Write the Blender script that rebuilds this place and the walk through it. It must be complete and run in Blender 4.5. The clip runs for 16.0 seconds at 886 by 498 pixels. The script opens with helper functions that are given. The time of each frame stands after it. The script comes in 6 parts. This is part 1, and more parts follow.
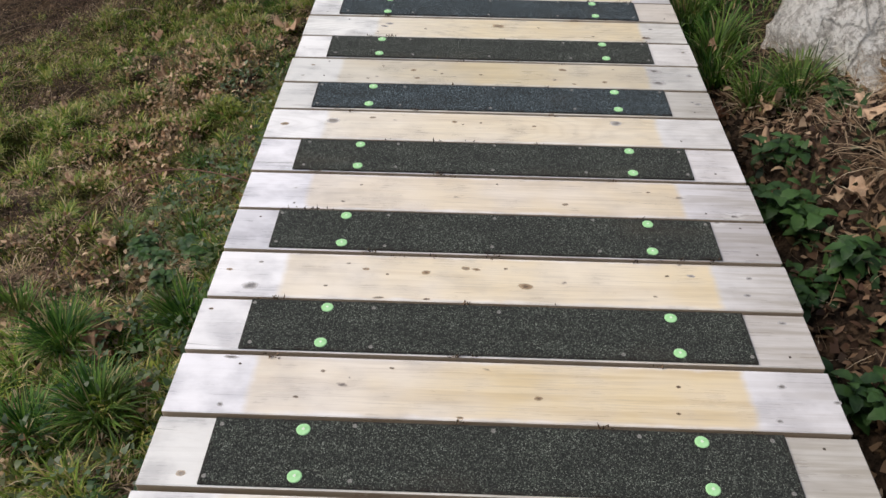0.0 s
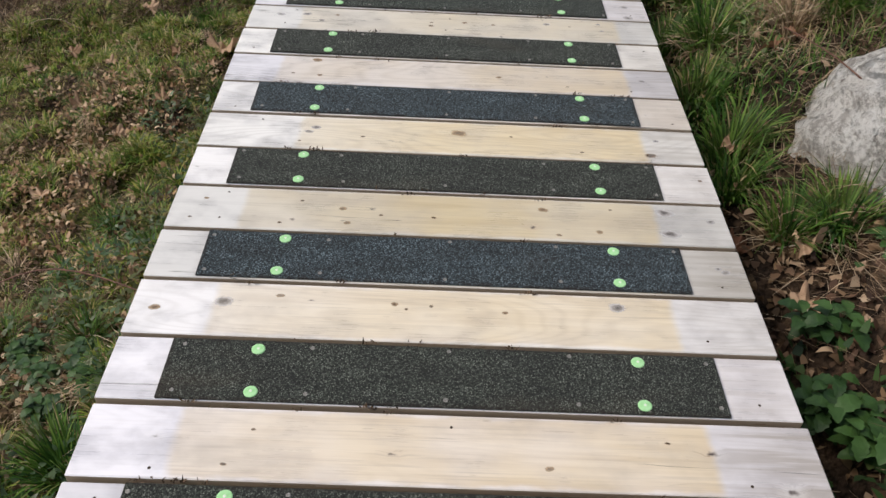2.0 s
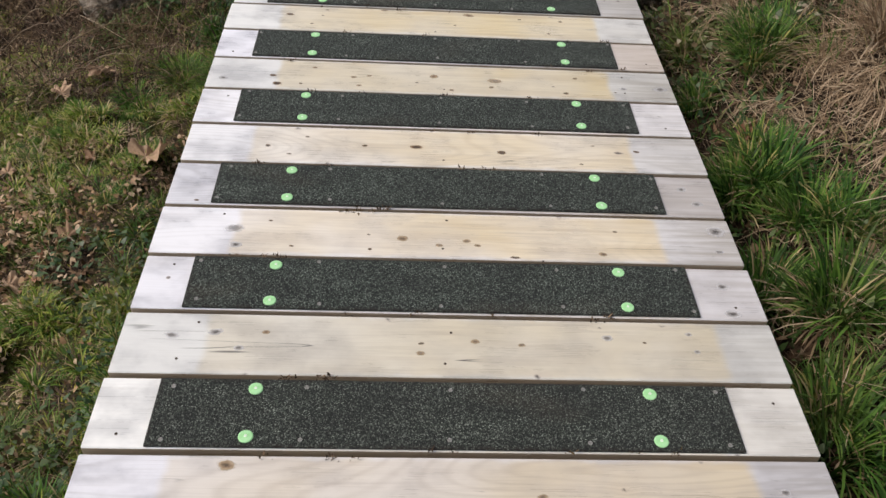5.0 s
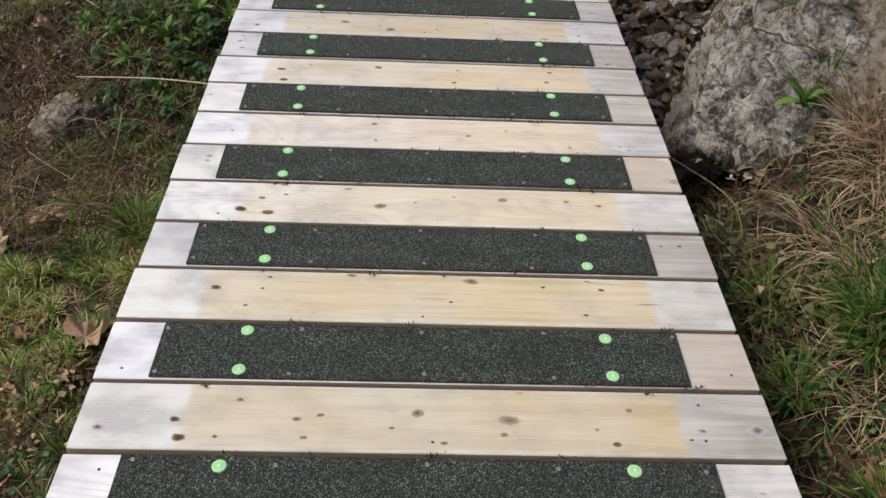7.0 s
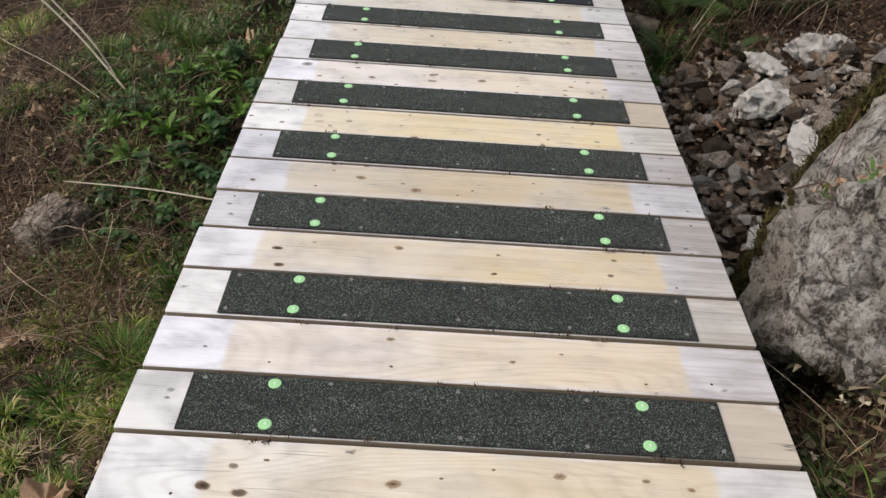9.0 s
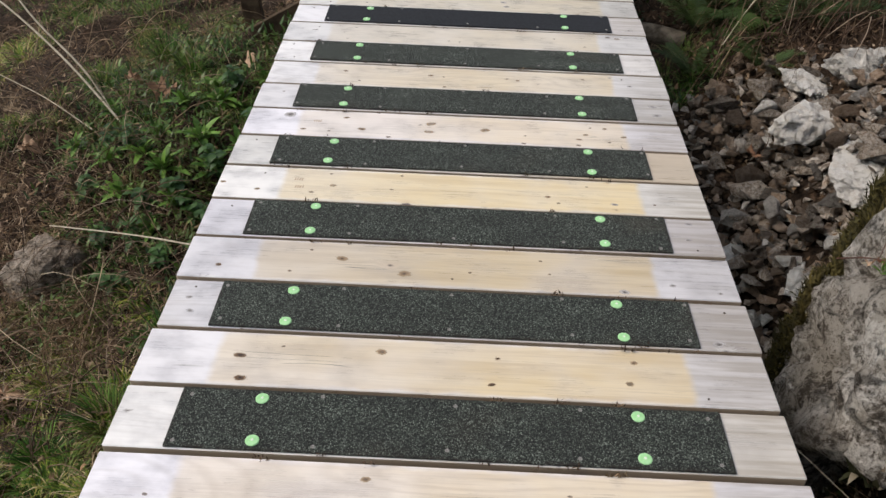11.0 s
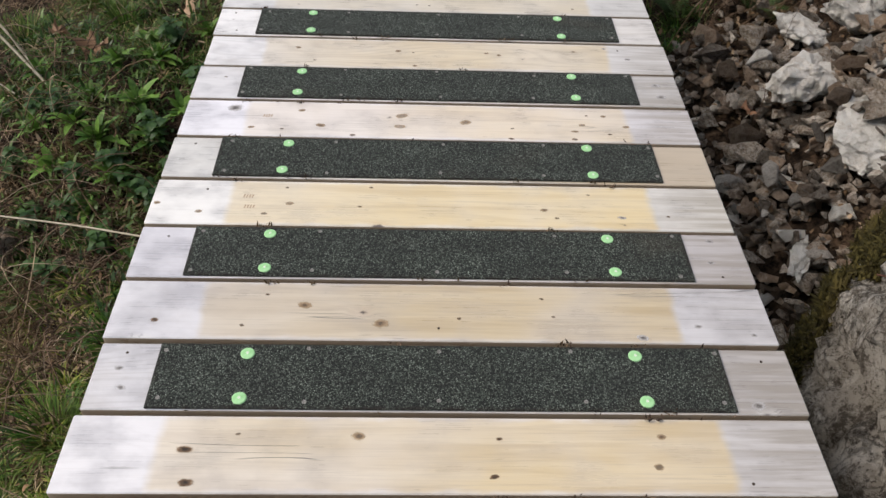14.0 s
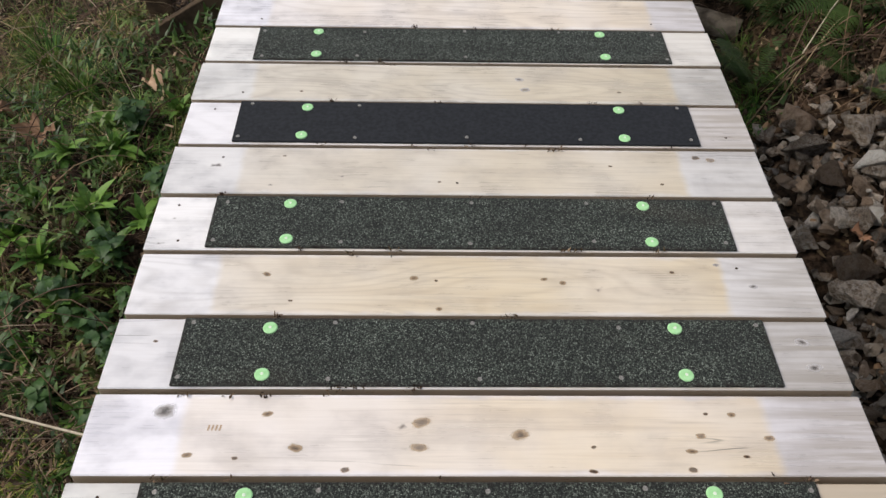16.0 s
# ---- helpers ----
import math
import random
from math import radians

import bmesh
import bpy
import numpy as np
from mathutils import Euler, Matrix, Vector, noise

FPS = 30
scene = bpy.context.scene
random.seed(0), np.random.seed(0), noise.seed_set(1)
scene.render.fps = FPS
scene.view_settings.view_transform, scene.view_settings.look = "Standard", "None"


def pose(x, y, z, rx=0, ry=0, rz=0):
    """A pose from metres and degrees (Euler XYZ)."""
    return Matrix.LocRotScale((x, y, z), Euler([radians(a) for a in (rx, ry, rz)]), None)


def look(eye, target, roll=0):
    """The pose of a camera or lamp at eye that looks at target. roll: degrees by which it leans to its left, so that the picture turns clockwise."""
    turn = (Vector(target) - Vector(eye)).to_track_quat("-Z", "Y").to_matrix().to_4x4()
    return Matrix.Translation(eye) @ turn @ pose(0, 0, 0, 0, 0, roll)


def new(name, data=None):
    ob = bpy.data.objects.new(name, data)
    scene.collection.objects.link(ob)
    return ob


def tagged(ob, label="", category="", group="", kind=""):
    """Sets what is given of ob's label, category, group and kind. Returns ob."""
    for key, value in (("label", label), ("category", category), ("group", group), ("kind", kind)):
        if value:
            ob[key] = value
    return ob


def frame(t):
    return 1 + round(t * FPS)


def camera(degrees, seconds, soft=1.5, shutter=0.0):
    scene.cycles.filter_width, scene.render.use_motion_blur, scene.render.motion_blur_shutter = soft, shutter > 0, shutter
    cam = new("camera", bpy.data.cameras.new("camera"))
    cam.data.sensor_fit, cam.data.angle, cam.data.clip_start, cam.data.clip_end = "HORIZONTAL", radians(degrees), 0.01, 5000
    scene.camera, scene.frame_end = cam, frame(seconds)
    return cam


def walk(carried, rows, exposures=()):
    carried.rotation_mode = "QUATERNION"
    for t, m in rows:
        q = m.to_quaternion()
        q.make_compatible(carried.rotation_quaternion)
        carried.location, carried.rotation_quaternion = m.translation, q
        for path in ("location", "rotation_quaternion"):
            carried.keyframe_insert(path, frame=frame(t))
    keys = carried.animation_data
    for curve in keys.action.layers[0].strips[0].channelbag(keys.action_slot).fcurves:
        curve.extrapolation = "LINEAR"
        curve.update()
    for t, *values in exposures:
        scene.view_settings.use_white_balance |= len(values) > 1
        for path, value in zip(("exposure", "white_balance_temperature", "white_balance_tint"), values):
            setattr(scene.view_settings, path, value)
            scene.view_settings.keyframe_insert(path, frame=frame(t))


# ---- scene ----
cam = camera(55.0, 16.0)
PATH = [
    (0, (-0.1, -1.18, 1.475), (-0.141, 0.37, 0.213), 0.7),
    (0.5, (-0.056, -0.957, 1.488), (-0.152, 0.548, 0.175), 1.1),
    (1, (-0.09, -0.693, 1.454), (-0.1, 0.831, 0.16), 3.2),
    (1.5, (-0.121, -0.456, 1.477), (-0.028, 1.051, 0.166), 5.1),
    (2, (-0.068, -0.153, 1.448), (-0.022, 1.361, 0.142), 3.4),
    (2.5, (-0.066, 0.037, 1.465), (-0.106, 1.547, 0.155), 1.8),
    (3, (-0.117, 0.35, 1.436), (-0.069, 1.866, 0.133), 3.7),
    (3.2, (-0.143, 0.45, 1.472), (-0.033, 1.966, 0.172), 4.2),
    (5.3, (-0.129, 1.766, 1.48), (-0.019, 3.234, 0.125), 4.3),
    (5.5, (-0.097, 1.909, 1.46), (-0.061, 3.383, 0.107), 2.1),
    (6, (-0.047, 2.18, 1.503), (-0.029, 3.666, 0.164), 2.1),
    (6.5, (-0.047, 2.494, 1.446), (-0.004, 3.999, 0.13), 2.5),
    (7, (-0.056, 2.807, 1.485), (0.029, 4.333, 0.195), 3.5),
    (7.5, (-0.032, 3.025, 1.484), (-0.117, 4.56, 0.205), 2.1),
    (8, (-0.091, 3.222, 1.471), (-0.182, 4.779, 0.218), 3.8),
    (8.5, (-0.158, 3.409, 1.497), (-0.104, 5.001, 0.287), 5.8),
    (9, (-0.097, 3.628, 1.472), (-0.057, 5.224, 0.266), 4.4),
    (9.2, (-0.049, 3.689, 1.465), (-0.037, 5.316, 0.302), 2.8),
    (11.3, (0.01, 4.09, 1.491), (-0.016, 5.669, 0.264), 2.1),
    (11.5, (0.023, 4.084, 1.501), (0.027, 5.679, 0.294), 1.3),
    (12, (0.026, 4.099, 1.478), (0.103, 5.656, 0.224), 3.1),
    (12.5, (0.064, 4.098, 1.501), (0.174, 5.714, 0.328), 2.3),
    (13, (0.034, 4.149, 1.497), (0.07, 5.752, 0.301), 2.1),
    (13.5, (-0.028, 4.349, 1.455), (0.026, 5.907, 0.202), 3.6),
    (14, (-0.071, 4.575, 1.456), (0.001, 6.033, 0.089), 2.8),
    (14.5, (-0.056, 4.9, 1.417), (-0.054, 6.356, 0.047), 0.5),
    (15, (-0.057, 5.13, 1.435), (-0.08, 6.57, 0.048), 1.0),
    (15.5, (-0.077, 5.498, 1.387), (-0.085, 6.897, -0.043), -0.9),
    (16, (-0.106, 5.809, 1.42), (-0.061, 7.198, -0.018), 1.7),
]
walk(cam, [(t, look(eye, target, roll)) for t, eye, target, roll in PATH])

# ---- light ----
world = bpy.data.worlds.new("overcast_sky")
scene.world = world
world.use_nodes = True
wn, wl = world.node_tree.nodes, world.node_tree.links
sky = wn.new("ShaderNodeTexSky")
sky.sky_type, sky.sun_disc = "NISHITA", False
SUN_UP, SUN_ROUND = radians(50), radians(-95)
sky.sun_elevation, sky.sun_rotation = SUN_UP, SUN_ROUND
pale = wn.new("ShaderNodeHueSaturation")
pale.inputs["Saturation"].default_value = 0.38
wl.new(sky.outputs[0], pale.inputs["Color"])
wl.new(pale.outputs[0], wn["Background"].inputs["Color"])
wn["Background"].inputs["Strength"].default_value = 0.15
lamp = bpy.data.lights.new("sun", "SUN")
lamp.energy, lamp.angle, lamp.color = 2.5, radians(26), (1.0, 0.89, 0.765)
sun = new("sun", lamp)
sun_way = Vector((math.sin(SUN_ROUND) * math.cos(SUN_UP), math.cos(SUN_ROUND) * math.cos(SUN_UP), math.sin(SUN_UP)))
sun.matrix_world = look(sun_way * 30, (0, 0, 0))
scene.view_settings.exposure = 0.10

# ---- materials ----
class Nodes:
    """A node material under construction."""

    def __init__(self, name, rough=0.8, spec=0.3):
        self.m = bpy.data.materials.new(name)
        self.m.use_nodes = True
        self.t = self.m.node_tree
        self.b = self.t.nodes["Principled BSDF"]
        self.b.inputs["Roughness"].default_value = rough
        self.b.inputs["Specular IOR Level"].default_value = spec

    def put(self, socket, v):
        if isinstance(v, bpy.types.NodeSocket):
            self.t.links.new(v, socket)
        else:
            socket.default_value = v if not isinstance(v, tuple) or len(v) != 3 or socket.type != "RGBA" else (*v, 1)

    def obj(self):
        return self.t.nodes.new("ShaderNodeTexCoord").outputs["Object"]

    def pos(self):
        return self.t.nodes.new("ShaderNodeNewGeometry").outputs["Position"]

    def up(self):
        n = self.t.nodes.new("ShaderNodeSeparateXYZ")
        self.t.links.new(self.t.nodes.new("ShaderNodeNewGeometry").outputs["Normal"], n.inputs[0])
        return n.outputs[2]

    def rnd(self):
        return self.t.nodes.new("ShaderNodeObjectInfo").outputs["Random"]

    def island(self):
        return self.t.nodes.new("ShaderNodeNewGeometry").outputs["Random Per Island"]

    def math(self, op, a, b=0.0, c=0.0):
        n = self.t.nodes.new("ShaderNodeMath")
        n.operation = op
        for s, v in zip(n.inputs, (a, b, c)):
            self.put(s, v)
        return n.outputs[0]

    def vec(self, op, a, b=(0, 0, 0)):
        n = self.t.nodes.new("ShaderNodeVectorMath")
        n.operation = op
        self.put(n.inputs[0], a)
        self.put(n.inputs[1], b)
        return n.outputs["Value"] if op in ("LENGTH", "DISTANCE", "DOT_PRODUCT") else n.outputs[0]

    def split(self, v):
        n = self.t.nodes.new("ShaderNodeSeparateXYZ")
        self.put(n.inputs[0], v)
        return n.outputs

    def join(self, x, y, z=0.0):
        n = self.t.nodes.new("ShaderNodeCombineXYZ")
        for s, v in zip(n.inputs, (x, y, z)):
            self.put(s, v)
        return n.outputs[0]

    def noise(self, v, scale, detail=4.0, rough=0.55, twist=0.0):
        n = self.t.nodes.new("ShaderNodeTexNoise")
        self.put(n.inputs["Vector"], v)
        n.inputs["Scale"].default_value, n.inputs["Detail"].default_value = scale, detail
        n.inputs["Roughness"].default_value, n.inputs["Distortion"].default_value = rough, twist
        return n.outputs["Fac"]

    def cells(self, v, scale, feature="F1", flat=False):
        n = self.t.nodes.new("ShaderNodeTexVoronoi")
        n.voronoi_dimensions = "2D" if flat else "3D"
        n.feature = feature
        self.put(n.inputs["Vector"], v)
        n.inputs["Scale"].default_value = scale
        return n.outputs["Distance"], n.outputs.get("Color")

    def ramp(self, v, lo, hi, a=0.0, b=1.0):
        n = self.t.nodes.new("ShaderNodeMapRange")
        n.interpolation_type = "SMOOTHSTEP"
        for s, w in zip(n.inputs, (v, lo, hi, a, b)):
            self.put(s, w)
        return n.outputs[0]

    def mix(self, f, a, b, blend="MIX"):
        n = self.t.nodes.new("ShaderNodeMix")
        n.data_type, n.blend_type = "RGBA", blend
        self.put(n.inputs[0], f)
        self.put(n.inputs[6], a)
        self.put(n.inputs[7], b)
        return n.outputs[2]

    def scale(self, v, s):
        return self.vec("MULTIPLY", v, s)

    def colour(self, c):
        self.put(self.b.inputs["Base Color"], c)
        return self

    def bump(self, h, strength=0.4, distance=0.01):
        n = self.t.nodes.new("ShaderNodeBump")
        n.inputs["Strength"].default_value, n.inputs["Distance"].default_value = strength, distance
        self.put(n.inputs["Height"], h)
        self.put(self.b.inputs["Normal"], n.outputs[0])
        return self


def wood_deck():
    """Weathered softwood: silver ends, a honey-coloured worn middle, knots, checks and grain."""
    n = Nodes("deck_wood", 0.55, 1.0)
    n.b.inputs["IOR"].default_value = 1.65
    p, r = n.obj(), n.rnd()
    away = n.join(n.math("MULTIPLY", r, 71.0), n.math("MULTIPLY", r, 133.0), n.math("MULTIPLY", r, 57.0))
    x, y, z = n.split(p)
    ragged = n.scale(n.vec("SUBTRACT", n.join(n.noise(n.vec("ADD", n.scale(p, (38, 60, 30)), away), 1.0, 3), n.noise(n.vec("ADD", n.scale(p, (60, 38, 30)), (5, 5, 5)), 1.0, 3), 0.0), (0.5, 0.5, 0.0)), (0.22, 0.22, 0.0))
    q = n.vec("ADD", n.vec("ADD", n.scale(p, (6.2, 10.5, 3.0)), away), ragged)
    dist, tint = n.cells(q, 1.0, flat=True)
    pick = n.split(tint)
    size = n.math("MULTIPLY", n.math("POWER", pick[1], 2.2), 0.06)
    size = n.math("ADD", size, 0.03)
    there = n.ramp(pick[0], 0.86, 0.87)
    knot = n.math("MULTIPLY", n.ramp(n.math("SUBTRACT", dist, size), -0.045, 0.018, 1.0, 0.0), there)
    smear = n.noise(n.vec("ADD", n.scale(p, (9, 60, 20)), away), 1.0, 3)
    halo = n.math("MULTIPLY", n.math("MULTIPLY", n.ramp(n.math("SUBTRACT", dist, size), 0.0, 0.2, 1.0, 0.0), there), n.math("MULTIPLY", n.ramp(size, 0.03, 0.09, 0.3, 1.0), n.ramp(smear, 0.3, 0.7, 0.5, 1.0)))
    bend = n.math("MULTIPLY", halo, 0.016)
    g = n.join(x, n.math("ADD", y, bend), z)
    fine = n.noise(n.vec("ADD", n.scale(g, (5, 190, 60)), away), 1.0, 5, 0.6)
    band = n.noise(n.vec("ADD", n.scale(g, (1.6, 34, 20)), away), 1.0, 4, 0.55, 0.6)
    blot = n.noise(n.vec("ADD", n.scale(g, (7, 10, 9)), away), 1.0, 4)
    check = n.ramp(n.noise(n.vec("ADD", n.scale(g, (1.1, 26, 9)), n.vec("ADD", away, (9, 4, 2))), 1.0, 2, 0.4), 0.493, 0.5, 0.0, 1.0)
    check2 = n.ramp(n.noise(n.vec("ADD", n.scale(g, (1.1, 26, 9)), n.vec("ADD", away, (9, 4, 2))), 1.0, 2, 0.4), 0.5, 0.507, 1.0, 0.0)
    gate = n.ramp(n.noise(n.vec("ADD", n.scale(g, (2.2, 9, 5)), away), 1.0, 2), 0.61, 0.66)
    crack = n.math("MULTIPLY", n.math("MULTIPLY", check, check2), gate)
    # the worn middle
    wob = n.math("MULTIPLY", n.math("SUBTRACT", n.noise(n.vec("ADD", n.scale(p, (14, 30, 9)), away), 1.0, 4), 0.5), 0.05)
    own = n.t.nodes.new("ShaderNodeObjectInfo")
    reach = n.split(own.outputs["Color"])
    side = n.math("MAXIMUM", n.math("SUBTRACT", n.math("MULTIPLY", x, -1.0), reach[0]), n.math("SUBTRACT", x, reach[1]))
    side = n.math("ADD", side, n.math("ADD", n.math("MULTIPLY", wob, 0.3), n.math("MULTIPLY", n.math("SUBTRACT", blot, 0.5), 0.03)))
    worn = n.math("MULTIPLY", n.ramp(side, -0.012, 0.014, 1.0, 0.0), reach[2])
    rim = n.ramp(n.math("ADD", n.math("ABSOLUTE", y), n.math("MULTIPLY", wob, 0.6)), 0.076, 0.09, 1.0, 0.45)
    worn = n.math("MULTIPLY", n.math("MULTIPLY", worn, rim), n.ramp(blot, 0.25, 0.6, 0.78, 1.0))
    tide = n.noise(n.vec("ADD", n.scale(p, (2.1, 2.6, 5)), n.vec("ADD", away, (4, 1, 8))), 1.0, 3)
    worn = n.math("MULTIPLY", worn, n.math("MULTIPLY", n.ramp(tide, 0.36, 0.58, 0.74, 1.0), n.ramp(n.math("ADD", x, n.math("MULTIPLY", tide, 0.7)), -0.3, 0.5, 0.62, 1.0)))
    streak = n.noise(n.vec("ADD", n.scale(g, (3, 60, 30)), n.vec("ADD", away, (2, 2, 6))), 1.0, 4, 0.6)
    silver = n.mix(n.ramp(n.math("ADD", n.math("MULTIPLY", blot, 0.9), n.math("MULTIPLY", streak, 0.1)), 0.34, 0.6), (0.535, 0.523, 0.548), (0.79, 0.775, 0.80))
    # greyer towards +x: the weaker sky sheen there, put into the silver colour
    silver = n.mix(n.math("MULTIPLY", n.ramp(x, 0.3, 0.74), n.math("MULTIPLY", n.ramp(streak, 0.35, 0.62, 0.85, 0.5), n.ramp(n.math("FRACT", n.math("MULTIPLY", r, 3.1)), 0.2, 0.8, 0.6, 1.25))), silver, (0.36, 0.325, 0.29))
    honey = n.mix(n.ramp(band, 0.3, 0.7), (0.56, 0.43, 0.235), (0.72, 0.595, 0.385))
    silver = n.mix(n.math("MULTIPLY", n.ramp(x, 0.2, 0.5), own.outputs["Alpha"]), silver, n.mix(streak, (0.44, 0.345, 0.25), (0.60, 0.50, 0.40)))
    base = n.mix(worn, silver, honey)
    field = n.math("ADD", n.noise(n.vec("ADD", n.scale(g, (1.0, 5.5, 4)), away), 1.0, 1, 0.4), n.math("MULTIPLY", blot, 0.02))
    rings = n.math("ABSOLUTE", n.math("SUBTRACT", n.math("FRACT", n.math("MULTIPLY", field, 26.0)), 0.5))
    arches = n.math("MULTIPLY", n.ramp(rings, 0.0, 0.3, 1.0, 0.0), n.ramp(n.math("FRACT", n.math("MULTIPLY", r, 5.7)), 0.45, 0.65, 0.03, 0.2))
    base = n.mix(arches, base, n.mix(worn, (0.3, 0.275, 0.26), (0.36, 0.25, 0.13)))
    base = n.mix(n.math("MULTIPLY", n.ramp(band, 0.54, 0.74), n.ramp(worn, 0.0, 0.6, 0.1, 0.3)), base, n.mix(worn, (0.27, 0.26, 0.265), (0.34, 0.235, 0.125)))
    tone = n.ramp(n.math("FRACT", n.math("MULTIPLY", r, 17.3)), 0.0, 1.0, 0.84, 1.1)
    base = n.mix(1.0, base, n.join(tone, tone, n.math("MULTIPLY", tone, n.ramp(r, 0, 1, 0.94, 1.04))), "MULTIPLY")
    stain_f = n.ramp(n.noise(n.vec("ADD", n.scale(p, (3.0, 5.0, 5)), away), 1.0, 5, 0.6), 0.55, 0.75, 0.0, 0.3)
    base = n.mix(stain_f, base, (0.30, 0.26, 0.22))
    base = n.mix(n.math("MULTIPLY", n.math("MULTIPLY", n.ramp(fine, 0.48, 0.72), n.ramp(worn, 0.0, 0.6, 0.3, 0.75)), n.ramp(n.noise(n.vec("ADD", n.scale(p, (2.5, 7, 5)), n.vec("ADD", away, (1, 7, 3))), 1.0, 3), 0.35, 0.65, 0.08, 0.42)), base, (0.24, 0.19, 0.15))
    base = n.mix(n.math("MULTIPLY", halo, 0.5), base, n.mix(worn, (0.8, 0.78, 0.76), (0.47, 0.31, 0.15)))
    base = n.mix(n.math("MULTIPLY", knot, n.ramp(smear, 0.3, 0.7, 0.95, 0.6)), base, n.mix(worn, (0.15, 0.125, 0.11), (0.085, 0.042, 0.022)))
    core = n.math("MULTIPLY", n.ramp(n.math("SUBTRACT", dist, n.math("MULTIPLY", size, 0.45)), -0.02, 0.012, 1.0, 0.0), there)
    base = n.mix(n.math("MULTIPLY", core, n.ramp(pick[2], 0.2, 0.7, 0.3, 0.9)), base, (0.035, 0.02, 0.013))
    base = n.mix(n.math("MULTIPLY", crack, 0.85), base, (0.045, 0.035, 0.03))
    # raw sawn edges and undersides stay browner and dirtier
    edge = n.ramp(n.up(), 0.1, 0.5, 1.0, 0.0)
    base = n.mix(n.math("MULTIPLY", edge, 0.92), base, n.mix(band, (0.33, 0.25, 0.17), (0.5, 0.395, 0.285)))
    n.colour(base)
    n.put(n.b.inputs["Roughness"], n.ramp(n.math("ADD", n.math("MULTIPLY", fine, 0.5), n.math("MULTIPLY", blot, 0.5)), 0.35, 0.65, 0.25, 0.45))
    n.bump(n.math("ADD", n.math("ADD", n.math("MULTIPLY", fine, 0.35), n.math("MULTIPLY", band, 0.4)), n.math("MULTIPLY", crack, -1.6)), 0.5, 0.003)
    return n.m


def grit(name, dark, light, speck, share):
    """Mineral granules bonded to an anti-slip sheet: every granule has its own tone."""
    n = Nodes(name, 0.8, 0.35)
    p = n.vec("ADD", n.obj(), n.join(n.math("MULTIPLY", n.rnd(), 9.0), 0.0, 0.0))
    d, c = n.cells(p, 370.0)
    s = n.split(c)
    patch = n.noise(n.scale(p, (5, 16, 6)), 1.0, 4)
    base = n.mix(n.math("POWER", s[0], 2.2), dark, light)
    base = n.mix(n.math("MULTIPLY", n.ramp(s[1], 1 - share, 1 - share * 0.2), n.ramp(s[2], 0.0, 1.0, 0.35, 1.0)), base, speck)
    base = n.mix(n.ramp(d, 0.3, 0.75, 0.0, 0.75), base, dark)
    base = n.mix(n.ramp(patch, 0.35, 0.7, 0.4, 0.0), base, (0.012, 0.012, 0.012))
    base = n.mix(n.ramp(n.noise(n.scale(p, (2.0, 5, 5)), 1.0, 3), 0.55, 0.75, 0.0, 0.2), base, (0.1, 0.075, 0.05))
    x, y, z = n.split(n.obj())
    rim = n.math("MAXIMUM", n.ramp(n.math("ABSOLUTE", x), 0.606, 0.622), n.ramp(n.math("ABSOLUTE", y), 0.074, 0.088))
    base = n.mix(n.math("MULTIPLY", rim, n.ramp(n.noise(p, 24.0, 4), 0.4, 0.6, 0.15, 0.75)), base, (0.02, 0.013, 0.010))
    n.colour(base).bump(n.math("ADD", n.math("MULTIPLY", d, -1.0), n.math("MULTIPLY", s[2], 0.6)), 0.9, 0.004)
    return n.m


def knot_wood(name, core, ring, edge):
    """A knot in softwood: a dark heart, a brown ring, and an edge that runs out into the plank."""
    n = Nodes(name, 0.5, 0.4)
    p, r = n.obj(), n.rnd()
    away = n.join(n.math("MULTIPLY", r, 31.0), n.math("MULTIPLY", r, 53.0), 0.0)
    rag = n.noise(n.vec("ADD", n.scale(p, (1.6, 1.6, 0)), away), 1.0, 5, 0.65)
    far = n.math("ADD", n.vec("LENGTH", n.scale(p, (1, 1, 0))), n.math("MULTIPLY", n.math("SUBTRACT", rag, 0.5), 0.9))
    base = n.mix(n.ramp(far, 0.15, 0.42), core, ring)
    base = n.mix(n.ramp(far, 0.42, 0.7), base, edge)
    base = n.mix(n.ramp(n.noise(n.vec("ADD", n.scale(p, (6, 6, 0)), away), 1.0, 3), 0.5, 0.7, 0.0, 0.5), base, edge)
    n.colour(base)
    clear = n.t.nodes.new("ShaderNodeBsdfTransparent")
    mixer = n.t.nodes.new("ShaderNodeMixShader")
    n.put(mixer.inputs[0], n.math("MAXIMUM", n.ramp(far, 0.4, 0.92), n.math("MULTIPLY", n.math("FRACT", n.math("MULTIPLY", r, 7.3)), 0.5)))
    n.t.links.new(n.b.outputs[0], mixer.inputs[1])
    n.t.links.new(clear.outputs[0], mixer.inputs[2])
    n.t.links.new(mixer.outputs[0], n.t.nodes["Material Output"].inputs["Surface"])
    return n.m


def plain(name, a, b, rough=0.7, spec=0.3, scale=30.0, metal=0.0, relief=0.3):
    n = Nodes(name, rough, spec)
    p = n.obj()
    f = n.noise(p, scale, 5)
    n.colour(n.mix(n.ramp(f, 0.3, 0.7), a, b)).bump(f, relief, 0.004)
    n.b.inputs["Metallic"].default_value = metal
    return n.m


